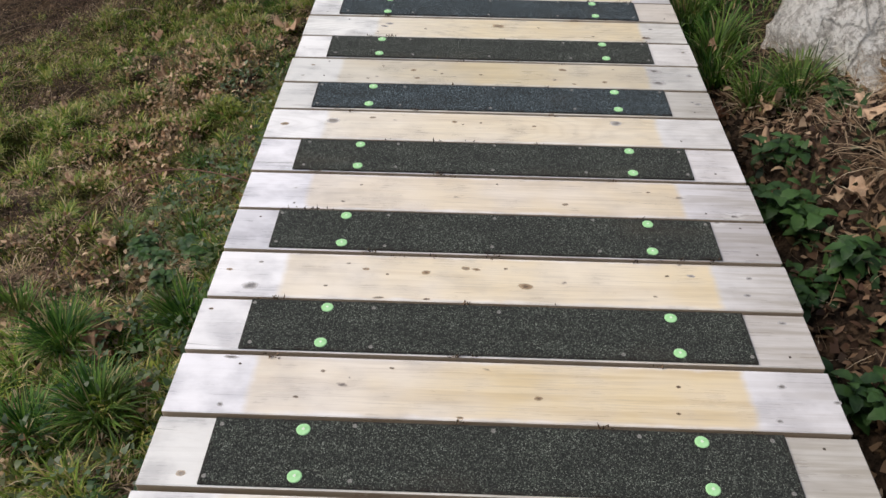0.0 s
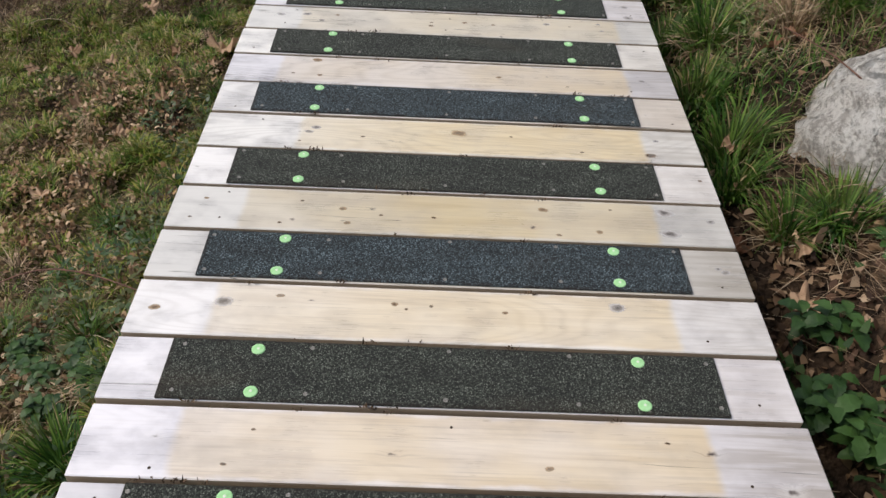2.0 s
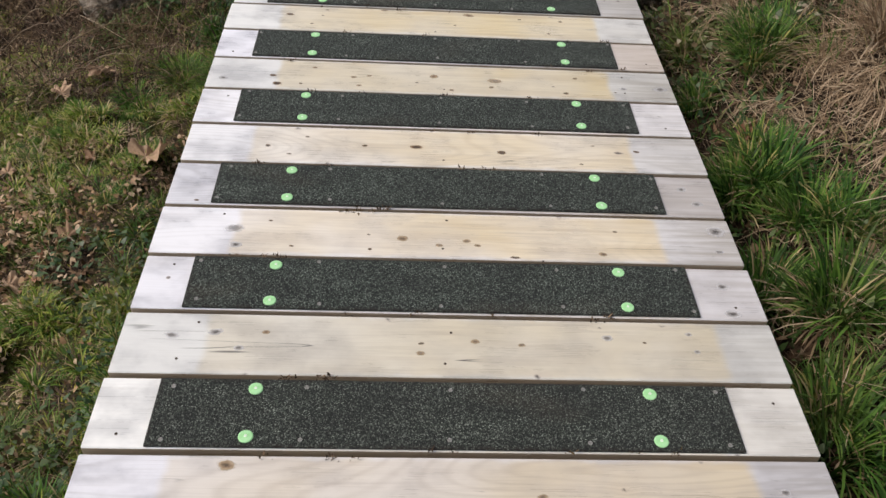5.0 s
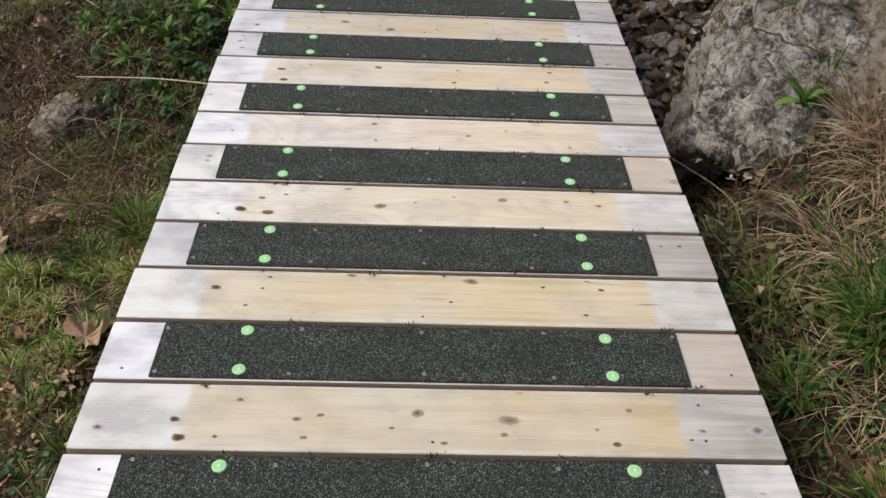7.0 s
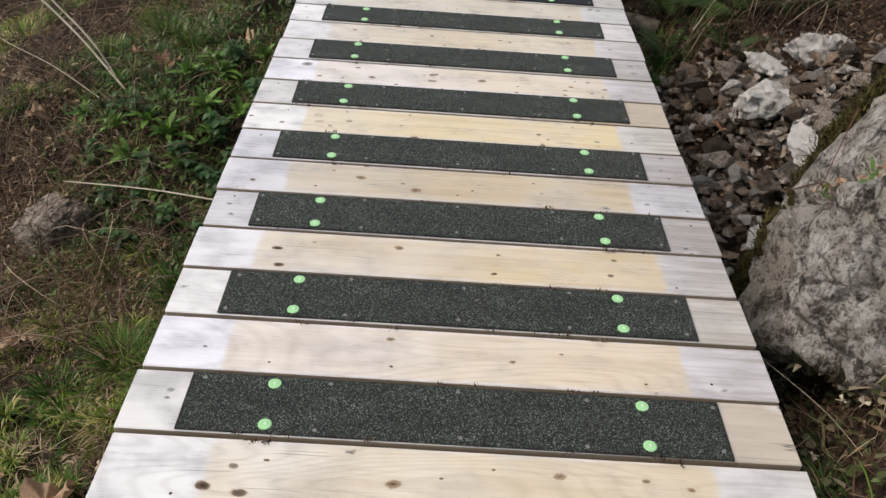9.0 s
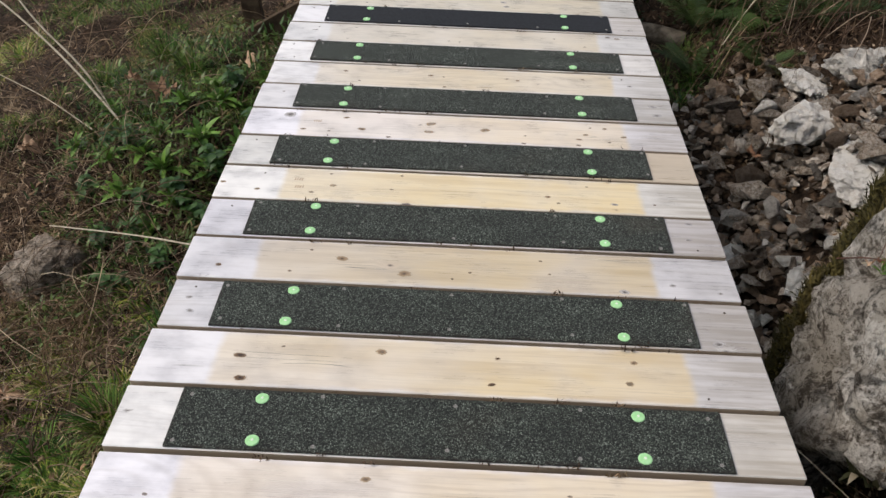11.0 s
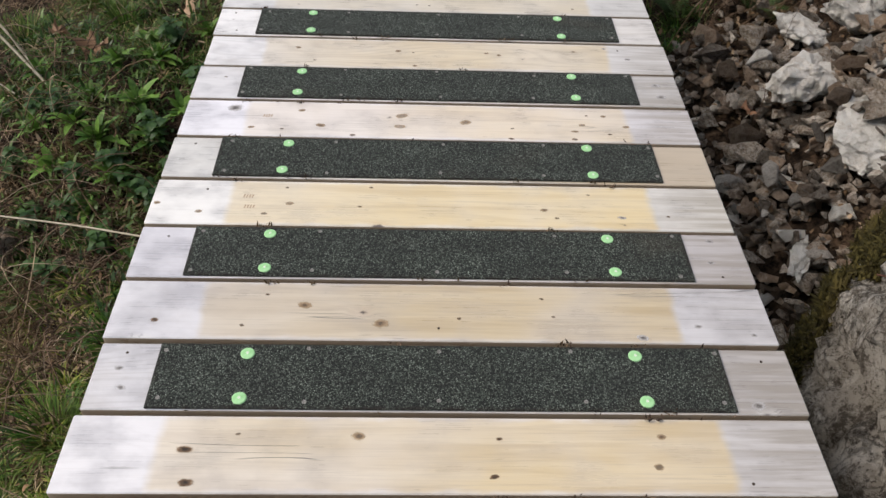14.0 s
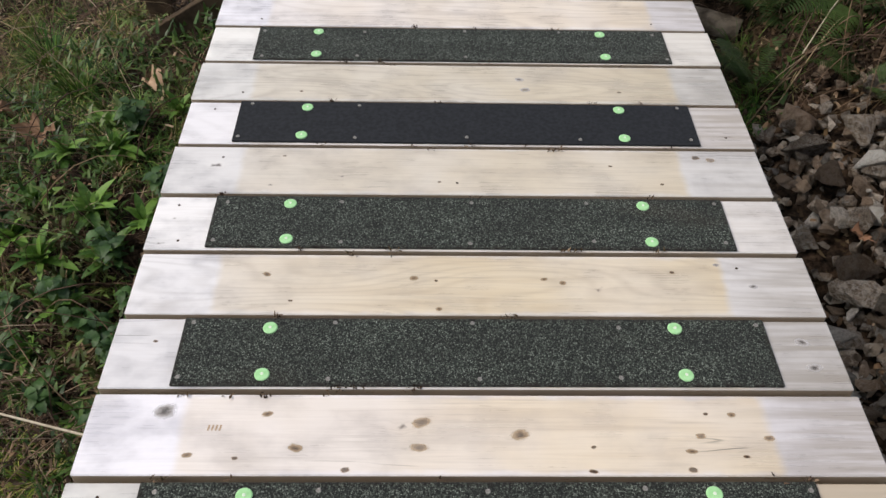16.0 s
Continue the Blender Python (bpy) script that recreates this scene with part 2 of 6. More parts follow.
def ground_stuff():
    n = Nodes("ground_litter", 0.95, 0.15)
    p = n.pos()
    x, y, z = n.split(p)
    big, mid, small = n.noise(p, 1.1, 4), n.noise(p, 6.0, 5), n.noise(p, 42.0, 6, 0.7)
    soil = n.mix(n.ramp(small, 0.35, 0.65), (0.007, 0.005, 0.004), (0.055, 0.037, 0.025))
    moss = n.mix(n.ramp(small, 0.35, 0.65), (0.011, 0.014, 0.0035), (0.085, 0.09, 0.019))
    straw = n.mix(n.ramp(small, 0.35, 0.65), (0.026, 0.016, 0.01), (0.15, 0.097, 0.063))
    left = n.ramp(x, -0.9, -0.4, 1.0, 0.0)
    front = n.ramp(n.math("ADD", y, n.math("MULTIPLY", big, 2.0)), 7.4, 8.4, 1.0, 0.0)
    green = n.math("MULTIPLY", n.math("MULTIPLY", left, front), n.ramp(n.math("ADD", big, n.math("MULTIPLY", mid, 0.6)), 0.6, 0.85))
    c = n.mix(n.ramp(mid, 0.48, 0.68), soil, straw)
    c = n.mix(green, c, moss)
    n.colour(c).bump(n.math("ADD", mid, n.math("MULTIPLY", small, 0.7)), 0.9, 0.03)
    return n.m


def blades(name, cols, rough=0.55, light=0.25):
    """Leaf blades; every blade takes its own tint."""
    n = Nodes(name, rough, 0.3)
    t = n.t.nodes.new("ShaderNodeValToRGB")
    t.color_ramp.interpolation = "LINEAR"
    while len(t.color_ramp.elements) < len(cols):
        t.color_ramp.elements.new(0.5)
    for i, (e, (at, c)) in enumerate(zip(t.color_ramp.elements, cols)):
        e.position, e.color = at, (*c, 1)
    n.put(t.inputs[0], n.island())
    f = n.noise(n.pos(), 2.2, 3)
    c = n.mix(n.ramp(f, 0.45, 0.7, 0.0, 0.45), t.outputs[0], n.mix(0.5, t.outputs[0], (0.26, 0.19, 0.07)), "MIX")
    n.colour(c)
    tr = n.t.nodes.new("ShaderNodeBsdfTranslucent")
    n.put(tr.inputs["Color"], c)
    mixer = n.t.nodes.new("ShaderNodeMixShader")
    mixer.inputs[0].default_value = light
    n.t.links.new(n.b.outputs[0], mixer.inputs[1])
    n.t.links.new(tr.outputs[0], mixer.inputs[2])
    n.t.links.new(mixer.outputs[0], n.t.nodes["Material Output"].inputs["Surface"])
    return n.m


def leafy(name, a, b, rough=0.5, light=0.2):
    n = Nodes(name, rough, 0.35)
    p, r = n.obj(), n.rnd()
    f = n.noise(p, 45.0, 4)
    c = n.mix(n.ramp(n.math("ADD", n.math("MULTIPLY", f, 0.6), n.math("MULTIPLY", r, 0.5)), 0.2, 0.9), a, b)
    n.colour(c).bump(f, 0.5, 0.006)
    tr = n.t.nodes.new("ShaderNodeBsdfTranslucent")
    n.put(tr.inputs["Color"], c)
    mixer = n.t.nodes.new("ShaderNodeMixShader")
    mixer.inputs[0].default_value = light
    n.t.links.new(n.b.outputs[0], mixer.inputs[1])
    n.t.links.new(tr.outputs[0], mixer.inputs[2])
    n.t.links.new(mixer.outputs[0], n.t.nodes["Material Output"].inputs["Surface"])
    return n.m


def granite(name, dark, pale_c, lichen, moss=0.0, wild=0.0, dirt=1.0, soil=0.0):
    n = Nodes(name, 0.85, 0.25)
    p, r = n.obj(), n.math("FRACT", n.math("ADD", n.rnd(), n.island()))
    own = p
    p = n.vec("ADD", p, n.join(n.math("MULTIPLY", r, 13.0), n.math("MULTIPLY", r, 7.0), 0.0))
    big, mid, small = n.noise(p, 1.6, 6, 0.65, 0.2), n.noise(p, 9.0, 9, 0.75, 0.1), n.noise(p, 62.0, 6, 0.85)
    base = n.mix(n.ramp(n.math("ADD", n.math("MULTIPLY", mid, 0.55), n.math("MULTIPLY", small, 0.55)), 0.49, 0.585), dark, pale_c)
    crust = n.math("MULTIPLY", n.ramp(n.noise(p, 13.0, 10, 0.78), 0.48, 0.53), n.ramp(n.noise(n.vec("ADD", p, (2, 5, 1)), 2.6, 5), 0.36, 0.52))
    base = n.mix(n.math("MULTIPLY", crust, n.ramp(small, 0.4, 0.55, 0.45, 1.0)), base, lichen)
    pits = n.ramp(n.noise(n.vec("ADD", p, (7, 1, 3)), 30.0, 8, 0.78), 0.56, 0.62)
    base = n.mix(n.math("MULTIPLY", pits, 0.75 * min(1.0, dirt + 0.15)), base, n.mix(0.5, dark, (0.02, 0.018, 0.015)))
    stain = n.ramp(n.noise(n.vec("ADD", p, (3, 9, 4)), 2.6, 8, 0.72, 0.2), 0.53, 0.64)
    base = n.mix(n.math("MULTIPLY", stain, n.ramp(small, 0.4, 0.6, 0.8 * dirt, 0.35 * dirt)), base, (0.055, 0.047, 0.036))
    d, _ = n.cells(n.vec("ADD", p, n.scale(n.join(mid, small, big), (0.22, 0.05, 0.22))), 2.4, "DISTANCE_TO_EDGE")
    crack = n.math("MULTIPLY", n.ramp(d, 0.0, 0.022, 1.0, 0.0), n.ramp(big, 0.42, 0.54))
    d, _ = n.cells(n.vec("ADD", p, n.scale(n.join(small, mid, mid), (0.04, 0.09, 0.09))), 8.0, "DISTANCE_TO_EDGE")
    crack = n.math("MAXIMUM", crack, n.math("MULTIPLY", n.ramp(d, 0.0, 0.04, 1.0, 0.0), n.ramp(n.noise(n.vec("ADD", p, (8, 8, 2)), 3.0, 4), 0.5, 0.6)))
    base = n.mix(n.math("MULTIPLY", crack, 0.62 * min(1.0, dirt + 0.2)), base, (0.02, 0.017, 0.014))
    if wild:
        base = n.mix(n.ramp(r, 0.55, 0.75, 0.1, wild), base, n.mix(mid, (0.2, 0.12, 0.075), (0.5, 0.35, 0.235)))
        base = n.mix(n.math("MULTIPLY", n.ramp(r, 0.0, 0.2, 0.75, 0.0), n.ramp(mid, 0.35, 0.6, 0.5, 1.0)), base, (0.88, 0.85, 0.81))
        shade = n.ramp(n.math("FRACT", n.math("MULTIPLY", r, 9.7)), 0.0, 1.0, 0.3, 1.15)
        base = n.mix(1.0, base, n.join(shade, shade, shade), "MULTIPLY")
    if soil:
        # tan rock of the upper front face, its sunlit tone painted into the colour
        ox, oy, oz = n.split(own)
        ledge = n.math("ADD", oz, n.math("MULTIPLY", n.math("SUBTRACT", mid, 0.5), 0.3))
        sunlit_tan = n.math("MULTIPLY", n.math("MULTIPLY", n.ramp(ledge, 0.66, 0.78), n.ramp(n.math("ADD", ox, n.math("MULTIPLY", n.math("SUBTRACT", mid, 0.5), 0.3)), -1.36, -1.22)), n.ramp(oy, 0.2, 0.5, 1.0, 0.0))
        base = n.mix(n.math("MULTIPLY", sunlit_tan, n.ramp(small, 0.35, 0.6, 0.4 * soil, soil)), base, n.mix(mid, (0.3, 0.225, 0.15), (0.62, 0.52, 0.395)))
    if moss:
        base = n.mix(n.math("MULTIPLY", n.ramp(n.noise(p, 4.0, 5), 0.55, 0.7), moss), base, (0.045, 0.05, 0.012))
    n.colour(base).bump(n.math("ADD", n.math("ADD", mid, n.math("MULTIPLY", small, 0.45)), n.math("ADD", n.math("MULTIPLY", pits, -0.35), n.math("MULTIPLY", crack, -0.8))), 1.0, 0.05)
    return n.m


WOOD = wood_deck()
KNOT = knot_wood("brown_knot", (0.10, 0.066, 0.042), (0.27, 0.185, 0.115), (0.5, 0.385, 0.25))
KNOT_DARK = knot_wood("dark_knot", (0.022, 0.014, 0.01), (0.085, 0.05, 0.03), (0.32, 0.21, 0.12))
KNOT_PALE = knot_wood("silver_knot", (0.085, 0.075, 0.07), (0.3, 0.28, 0.27), (0.66, 0.645, 0.66))
GRIT = grit("green_grit", (0.007, 0.009, 0.008), (0.105, 0.13, 0.108), (0.37, 0.42, 0.36), 0.42)
GRIT_BLUE = grit("blue_grit", (0.010, 0.015, 0.019), (0.09, 0.13, 0.155), (0.36, 0.46, 0.52), 0.42)
GRIT_BROWN = grit("brown_grit", (0.010, 0.012, 0.010), (0.098, 0.115, 0.095), (0.36, 0.39, 0.335), 0.38)
RUBBER = plain("black_sheet", (0.007, 0.008, 0.011), (0.016, 0.018, 0.023), 0.75, 0.3, 90)
GLOW = plain("lime_plastic", (0.30, 0.60, 0.27), (0.40, 0.70, 0.37), 0.45, 0.4, 60)
STEEL = plain("zinc_screw", (0.16, 0.15, 0.14), (0.36, 0.35, 0.33), 0.55, 0.4, 300, 0.4)
# the pin's base colour is pale to carry the highlight on its head
PIN = plain("highlit_pin", (0.6, 0.68, 0.56), (0.75, 0.8, 0.7), 0.4, 0.4, 200)
RUST = plain("dark_nail", (0.03, 0.022, 0.018), (0.08, 0.055, 0.04), 0.7, 0.3, 300, 0.3)
BEAM = plain("brown_timber", (0.035, 0.024, 0.015), (0.10, 0.07, 0.044), 0.85, 0.2, 12)
BARK = plain("grey_bark", (0.05, 0.04, 0.03), (0.2, 0.17, 0.135), 0.9, 0.15, 16, 0.0, 0.9)
GROUND = ground_stuff()
LUSH = blades("lush_grass", [(0.0, (0.024, 0.07, 0.012)), (0.5, (0.075, 0.165, 0.028)), (0.85, (0.2, 0.31, 0.06)), (0.95, (0.5, 0.36, 0.14)), (1.0, (0.62, 0.5, 0.28))])
GRASS = blades("grass_blades", [(0.0, (0.036, 0.095, 0.010)), (0.42, (0.135, 0.24, 0.027)), (0.7, (0.32, 0.36, 0.055)), (0.85, (0.46, 0.38, 0.15)), (1.0, (0.64, 0.53, 0.33))])
SEDGE = blades("sedge_blades", [(0.0, (0.012, 0.045, 0.008)), (0.5, (0.052, 0.14, 0.02)), (0.88, (0.15, 0.27, 0.042)), (0.95, (0.36, 0.29, 0.14)), (1.0, (0.5, 0.4, 0.22))])
STRAW = blades("straw", [(0.0, (0.11, 0.07, 0.042)), (0.4, (0.29, 0.20, 0.125)), (0.8, (0.48, 0.36, 0.24)), (1.0, (0.63, 0.52, 0.38))], 0.6, 0.15)
MOSS = blades("moss_tips", [(0.0, (0.05, 0.065, 0.009)), (0.5, (0.23, 0.25, 0.03)), (1.0, (0.5, 0.46, 0.075))], 0.8, 0.1)
LITTER = blades("leaf_litter", [(0.0, (0.035, 0.022, 0.014)), (0.45, (0.13, 0.08, 0.045)), (0.8, (0.28, 0.18, 0.105)), (1.0, (0.5, 0.38, 0.27))], 0.75, 0.1)
TWIG = blades("dry_twigs", [(0.0, (0.03, 0.018, 0.013)), (0.5, (0.09, 0.055, 0.038)), (0.85, (0.2, 0.13, 0.09)), (1.0, (0.42, 0.33, 0.25))], 0.8, 0.0)
PALE_STEM = plain("bleached_stem", (0.36, 0.31, 0.23), (0.55, 0.49, 0.39), 0.7, 0.25, 40)
RED_STEM = plain("bramble_stem", (0.07, 0.03, 0.022), (0.16, 0.075, 0.05), 0.6, 0.3, 40)
DEAD_LEAF = leafy("dead_leaf", (0.21, 0.12, 0.068), (0.53, 0.365, 0.245), 0.7, 0.15)
RUST_LEAF = leafy("rust_leaf", (0.17, 0.075, 0.04), (0.42, 0.24, 0.15), 0.7, 0.15)
GREEN_LEAF = leafy("green_leaf", (0.016, 0.045, 0.014), (0.055, 0.12, 0.03))
FRESH_LEAF = leafy("fresh_leaf", (0.035, 0.095, 0.014), (0.17, 0.31, 0.055))
DARK_MOSS = blades("dark_moss", [(0.0, (0.02, 0.018, 0.006)), (0.6, (0.052, 0.046, 0.012)), (1.0, (0.11, 0.09, 0.024))], 0.85, 0.05)
DARK_LITTER = blades("dark_litter", [(0.0, (0.02, 0.013, 0.009)), (0.6, (0.07, 0.043, 0.027)), (0.93, (0.15, 0.10, 0.065)), (1.0, (0.3, 0.22, 0.15))], 0.8, 0.05)
FERN_LEAF = leafy("fern_leaf", (0.02, 0.042, 0.012), (0.07, 0.115, 0.03))
ROCK_GREY = granite("grey_granite", (0.12, 0.10, 0.08), (0.60, 0.54, 0.47), (0.9, 0.86, 0.81), 0.1, 0.0, 0.9)
FIELD_ROCK = granite("field_granite", (0.11, 0.086, 0.066), (0.4, 0.325, 0.255), (0.54, 0.46, 0.385), 0.1, 0.0, 0.9)
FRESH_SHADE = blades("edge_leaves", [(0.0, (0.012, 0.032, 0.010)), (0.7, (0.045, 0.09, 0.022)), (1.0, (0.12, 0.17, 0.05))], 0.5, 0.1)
BOULDER_ROCK = granite("boulder_granite", (0.13, 0.108, 0.088), (0.50, 0.455, 0.4), (0.76, 0.72, 0.67), 0.1, 0.0, 0.95, 0.85)
ROCK_PALE = granite("pale_granite", (0.3, 0.285, 0.265), (0.6, 0.575, 0.54), (0.80, 0.78, 0.75))
ROCK_WHITE = granite("white_stone", (0.80, 0.75, 0.69), (0.93, 0.9, 0.85), (0.95, 0.93, 0.9), dirt=0.15)
ROCK_RUBBLE = granite("rubble_stone", (0.2, 0.15, 0.112), (0.56, 0.465, 0.375), (0.78, 0.72, 0.65), 0.0, 0.7, 0.4)

# ---- shapes ----
def hashed(i, j, seed):
    v = np.sin(i * 127.1 + j * 311.7 + seed * 74.7) * 43758.5453
    return v - np.floor(v)


def vnoise(x, y, scale, seed=0):
    """Smooth value noise from 0 to 1 over the plan."""
    x, y = np.asarray(x, float) * scale, np.asarray(y, float) * scale
    i, j = np.floor(x), np.floor(y)
    u, v = x - i, y - j
    u, v = u * u * (3 - 2 * u), v * v * (3 - 2 * v)
    a = hashed(i, j, seed) * (1 - u) + hashed(i + 1, j, seed) * u
    b = hashed(i, j + 1, seed) * (1 - u) + hashed(i + 1, j + 1, seed) * u
    return a * (1 - v) + b * v


def rise(v, lo, hi):
    u = np.clip((np.asarray(v, float) - lo) / (hi - lo), 0, 1)
    return u * u * (3 - 2 * u)


def ground_z(x, y):
    """The height of the ground: a low bank on one side, a high one on the other, a stony hollow beyond the boulder."""
    x, y = np.asarray(x, float), np.asarray(y, float)
    low = -1.93 + 0.2 * (np.clip(x, -7, 0) + 2) + 0.66 * rise(y, 7.4, 9.2) + 0.12 * rise(y, 9, 13) + 0.5 * rise(-y, -4.2, -1.0)
    bank = -0.36 + 0.62 * (np.clip(x, 0, 2.0) - 0.9)
    hollow = -1.14 + 0.62 * (np.clip(x, 0.6, 3.6) - 1.45) + 0.10 * (np.clip(y, 6, 14) - 8.4)
    k = rise(y - 0.7 * rise(x, 1.0, 1.5), 4.9, 6.3)
    high = bank * (1 - k) + hollow * k
    w = rise(x, -1.5, 0.8)
    z = low * (1 - w) + high * w
    near = np.exp(-((x / 14.0) ** 2) - ((y - 5) / 18.0) ** 2)
    z = z + (vnoise(x, y, 1.3, 3) - 0.5) * 0.2 * near + (vnoise(x, y, 3.4, 5) - 0.5) * 0.13 * near + (vnoise(x, y, 9.0, 6) - 0.5) * 0.06 * near
    z = z + (vnoise(x, y, 4.5, 8) - 0.5) * 0.13 * near * rise(-x, 0.8, 1.2) * (1 - rise(y, 6.6, 7.3))
    z = z - 0.32 * np.exp(-(((x - 0.72) / 0.19) ** 2)) * (1 - rise(y, 4.6, 5.6))
    z = z - 0.14 * np.exp(-(((x - 1.05) / 0.25) ** 2) - ((y - 5.4) / 0.25) ** 2)
    return z


def array_mesh(name, verts, quads=(), tris=()):
    """A mesh from number arrays."""
    verts = np.asarray(verts, np.float32)
    quads, tris = np.asarray(quads, np.int32).reshape(-1, 4), np.asarray(tris, np.int32).reshape(-1, 3)
    me = bpy.data.meshes.new(name)
    me.vertices.add(len(verts))
    me.vertices.foreach_set("co", verts.ravel())
    nq, nt = len(quads), len(tris)
    me.loops.add(nq * 4 + nt * 3)
    me.loops.foreach_set("vertex_index", np.concatenate([quads.ravel(), tris.ravel()]).astype(np.int32))
    me.polygons.add(nq + nt)
    me.polygons.foreach_set("loop_start", np.concatenate([np.arange(nq) * 4, nq * 4 + np.arange(nt) * 3]).astype(np.int32))
    me.update(calc_edges=True)
    return me


def thing(name, me, material, label="", category="", group="", kind="", smooth=True):
    me.materials.append(material)
    if smooth:
        me.polygons.foreach_set("use_smooth", np.ones(len(me.polygons), bool))
    return tagged(new(name, me), label, category, group, kind)


def part(name, me, material, parent, label="", m=None):
    """Links a mesh as one part under a thing or part."""
    if not len(me.materials):
        me.materials.append(material)
    ob = new(name, me)
    ob.parent = parent
    if m is not None:
        ob.matrix_local = m
    return tagged(ob, label)


def bm_mesh(name, bm, smooth=False):
    me = bpy.data.meshes.new(name)
    bm.to_mesh(me)
    bm.free()
    if smooth:
        me.polygons.foreach_set("use_smooth", np.ones(len(me.polygons), bool))
    return me


def slab(name, sx, sy, sz, bevel=0.004, segments=1):
    """A bevelled block, its centre at the origin."""
    bm = bmesh.new()
    bmesh.ops.create_cube(bm, size=1, matrix=Matrix.Diagonal((sx, sy, sz, 1)))
    if bevel:
        bmesh.ops.bevel(bm, geom=bm.edges[:], offset=bevel, segments=segments, affect="EDGES")
    return bm_mesh(name, bm)


def disc(name, radius, height, sides=16, dome=0.35):
    """A shallow domed button, standing on the origin."""
    bm = bmesh.new()
    rings = []
    for r, z in ((radius, 0), (radius, height * 0.6), (radius * 0.85, height), (radius * dome, height * 1.1)):
        rings.append([bm.verts.new((r * math.cos(6.2832 * i / sides), r * math.sin(6.2832 * i / sides), z)) for i in range(sides)])
    for a, b in zip(rings, rings[1:]):
        for i in range(sides):
            bm.faces.new((a[i], a[(i + 1) % sides], b[(i + 1) % sides], b[i]))
    bm.faces.new(rings[-1])
    return bm_mesh(name, bm, False)


def tube(name, points, radii, sides=6):
    """A tapered round stem along a line of points."""
    pts = [Vector(p) for p in points]
    v, f = [], []
    for i, p in enumerate(pts):
        d = (pts[min(i + 1, len(pts) - 1)] - pts[max(i - 1, 0)]).normalized()
        a = d.orthogonal().normalized()
        b = d.cross(a)
        for k in range(sides):
            t = 2 * math.pi * k / sides
            v.append(p + (a * math.cos(t) + b * math.sin(t)) * radii[i])
    for i in range(len(pts) - 1):
        for k in range(sides):
            f.append((i * sides + k, i * sides + (k + 1) % sides, (i + 1) * sides + (k + 1) % sides, (i + 1) * sides + k))
    return array_mesh(name, v, f)


def blade_arrays(base, heading, length, width, lean, curl, rng, levels=3):
    """Grass blades as arrays: every blade is a bent strip that ends in a point."""
    n = len(base)
    base, out = np.asarray(base), []
    ch, sh = np.cos(heading), np.sin(heading)
    for k in range(levels):
        t = k / (levels - 1)
        a = lean + curl * t
        up, ahead = length * t * np.cos(a * 0.75), length * t * np.sin(a * 0.75)
        mid = base + np.stack([ch * ahead, sh * ahead, up], 1)
        w = width * (1 - 0.35 * t)
        side = np.stack([-sh * w, ch * w, np.zeros(n)], 1)
        out += [mid - side, mid + side] if k < levels - 1 else [mid]
    per = 2 * levels - 1
    verts = np.stack(out, 1).reshape(-1, 3)
    o = np.arange(n) * per
    quads = np.concatenate([np.stack([o + 2 * k, o + 2 * k + 1, o + 2 * k + 3, o + 2 * k + 2], 1) for k in range(levels - 2)]) if levels > 2 else np.zeros((0, 4), int)
    tris = np.stack([o + per - 3, o + per - 2, o + per - 1], 1)
    return verts, quads, tris


def scatter(rng, x0, x1, y0, y1, per_m2, density):
    """Random places in a rectangle of the plan, thinned by density(x, y), on the ground."""
    n = int((x1 - x0) * (y1 - y0) * per_m2)
    x, y = rng.uniform(x0, x1, n), rng.uniform(y0, y1, n)
    fade = np.ones(n)
    if x1 - x0 > 1.9:
        fade = rise(np.abs((x1 if x1 > 0 else x0) - x) + 0.8 * vnoise(x, y, 1.1, 91) - 0.4, 0.0, 0.8)
    if y0 < 0.3:
        fade = fade * rise(y - y0 + 0.8 * vnoise(x, y, 1.1, 92) - 0.4, 0.0, 0.5)
    keep = rng.uniform(0, 1, n) < density(x, y) * fade
    x, y = x[keep], y[keep]
    return np.stack([x, y, ground_z(x, y)], 1)


def strewn(name, rng, places, lengths, width, lean, curl, material, label, category, levels=3, lift=0.0):
    n = len(places)
    size = rng.uniform(lengths[0], lengths[1], n) * rng.uniform(0.6, 1.0, n)
    places = places + np.stack([np.zeros(n), np.zeros(n), rng.uniform(-0.005, lift + 1e-4, n)], 1)
    v, q, t = blade_arrays(places, rng.uniform(0, 6.283, n), size, width * rng.uniform(0.6, 1.3, n), rng.uniform(lean[0], lean[1], n), rng.uniform(curl[0], curl[1], n), rng, levels)
    return thing(name, array_mesh(name, v, q, t), material, label, category, kind="stuff")


def boulder_mesh(name, radii, seed, detail=5, rough=0.16, flats=7, jag=0.05):
    """A worn rock: a ball cut by planes and roughened at three scales."""
    rng = random.Random(seed)
    bm = bmesh.new()
    bmesh.ops.create_icosphere(bm, subdivisions=detail, radius=1)
    cuts = []
    for _ in range(flats):
        d = Vector((rng.gauss(0, 1), rng.gauss(0, 1), rng.gauss(0, 1))).normalized()
        cuts.append((d, rng.uniform(0.62, 0.92) if flats < 15 else rng.uniform(0.5, 0.8)))
    off = Vector((rng.uniform(-50, 50), rng.uniform(-50, 50), rng.uniform(-50, 50)))
    for v in bm.verts:
        p = v.co.copy()
        for d, h in cuts:
            s = p.dot(d)
            if s > h:
                p -= d * (s - h) * 0.88
        k = 1 + rough * noise.fractal(p * 1.4 + off, 1.0, 2.1, 4) + jag * noise.fractal(p * 6.0 + off, 0.7, 2.1, 6) + jag * 0.35 * noise.fractal(p * 24.0 + off, 0.8, 2.1, 3)
        v.co = Vector((p.x * radii[0], p.y * radii[1], p.z * radii[2])) * k
    return bm_mesh(name, bm, True)


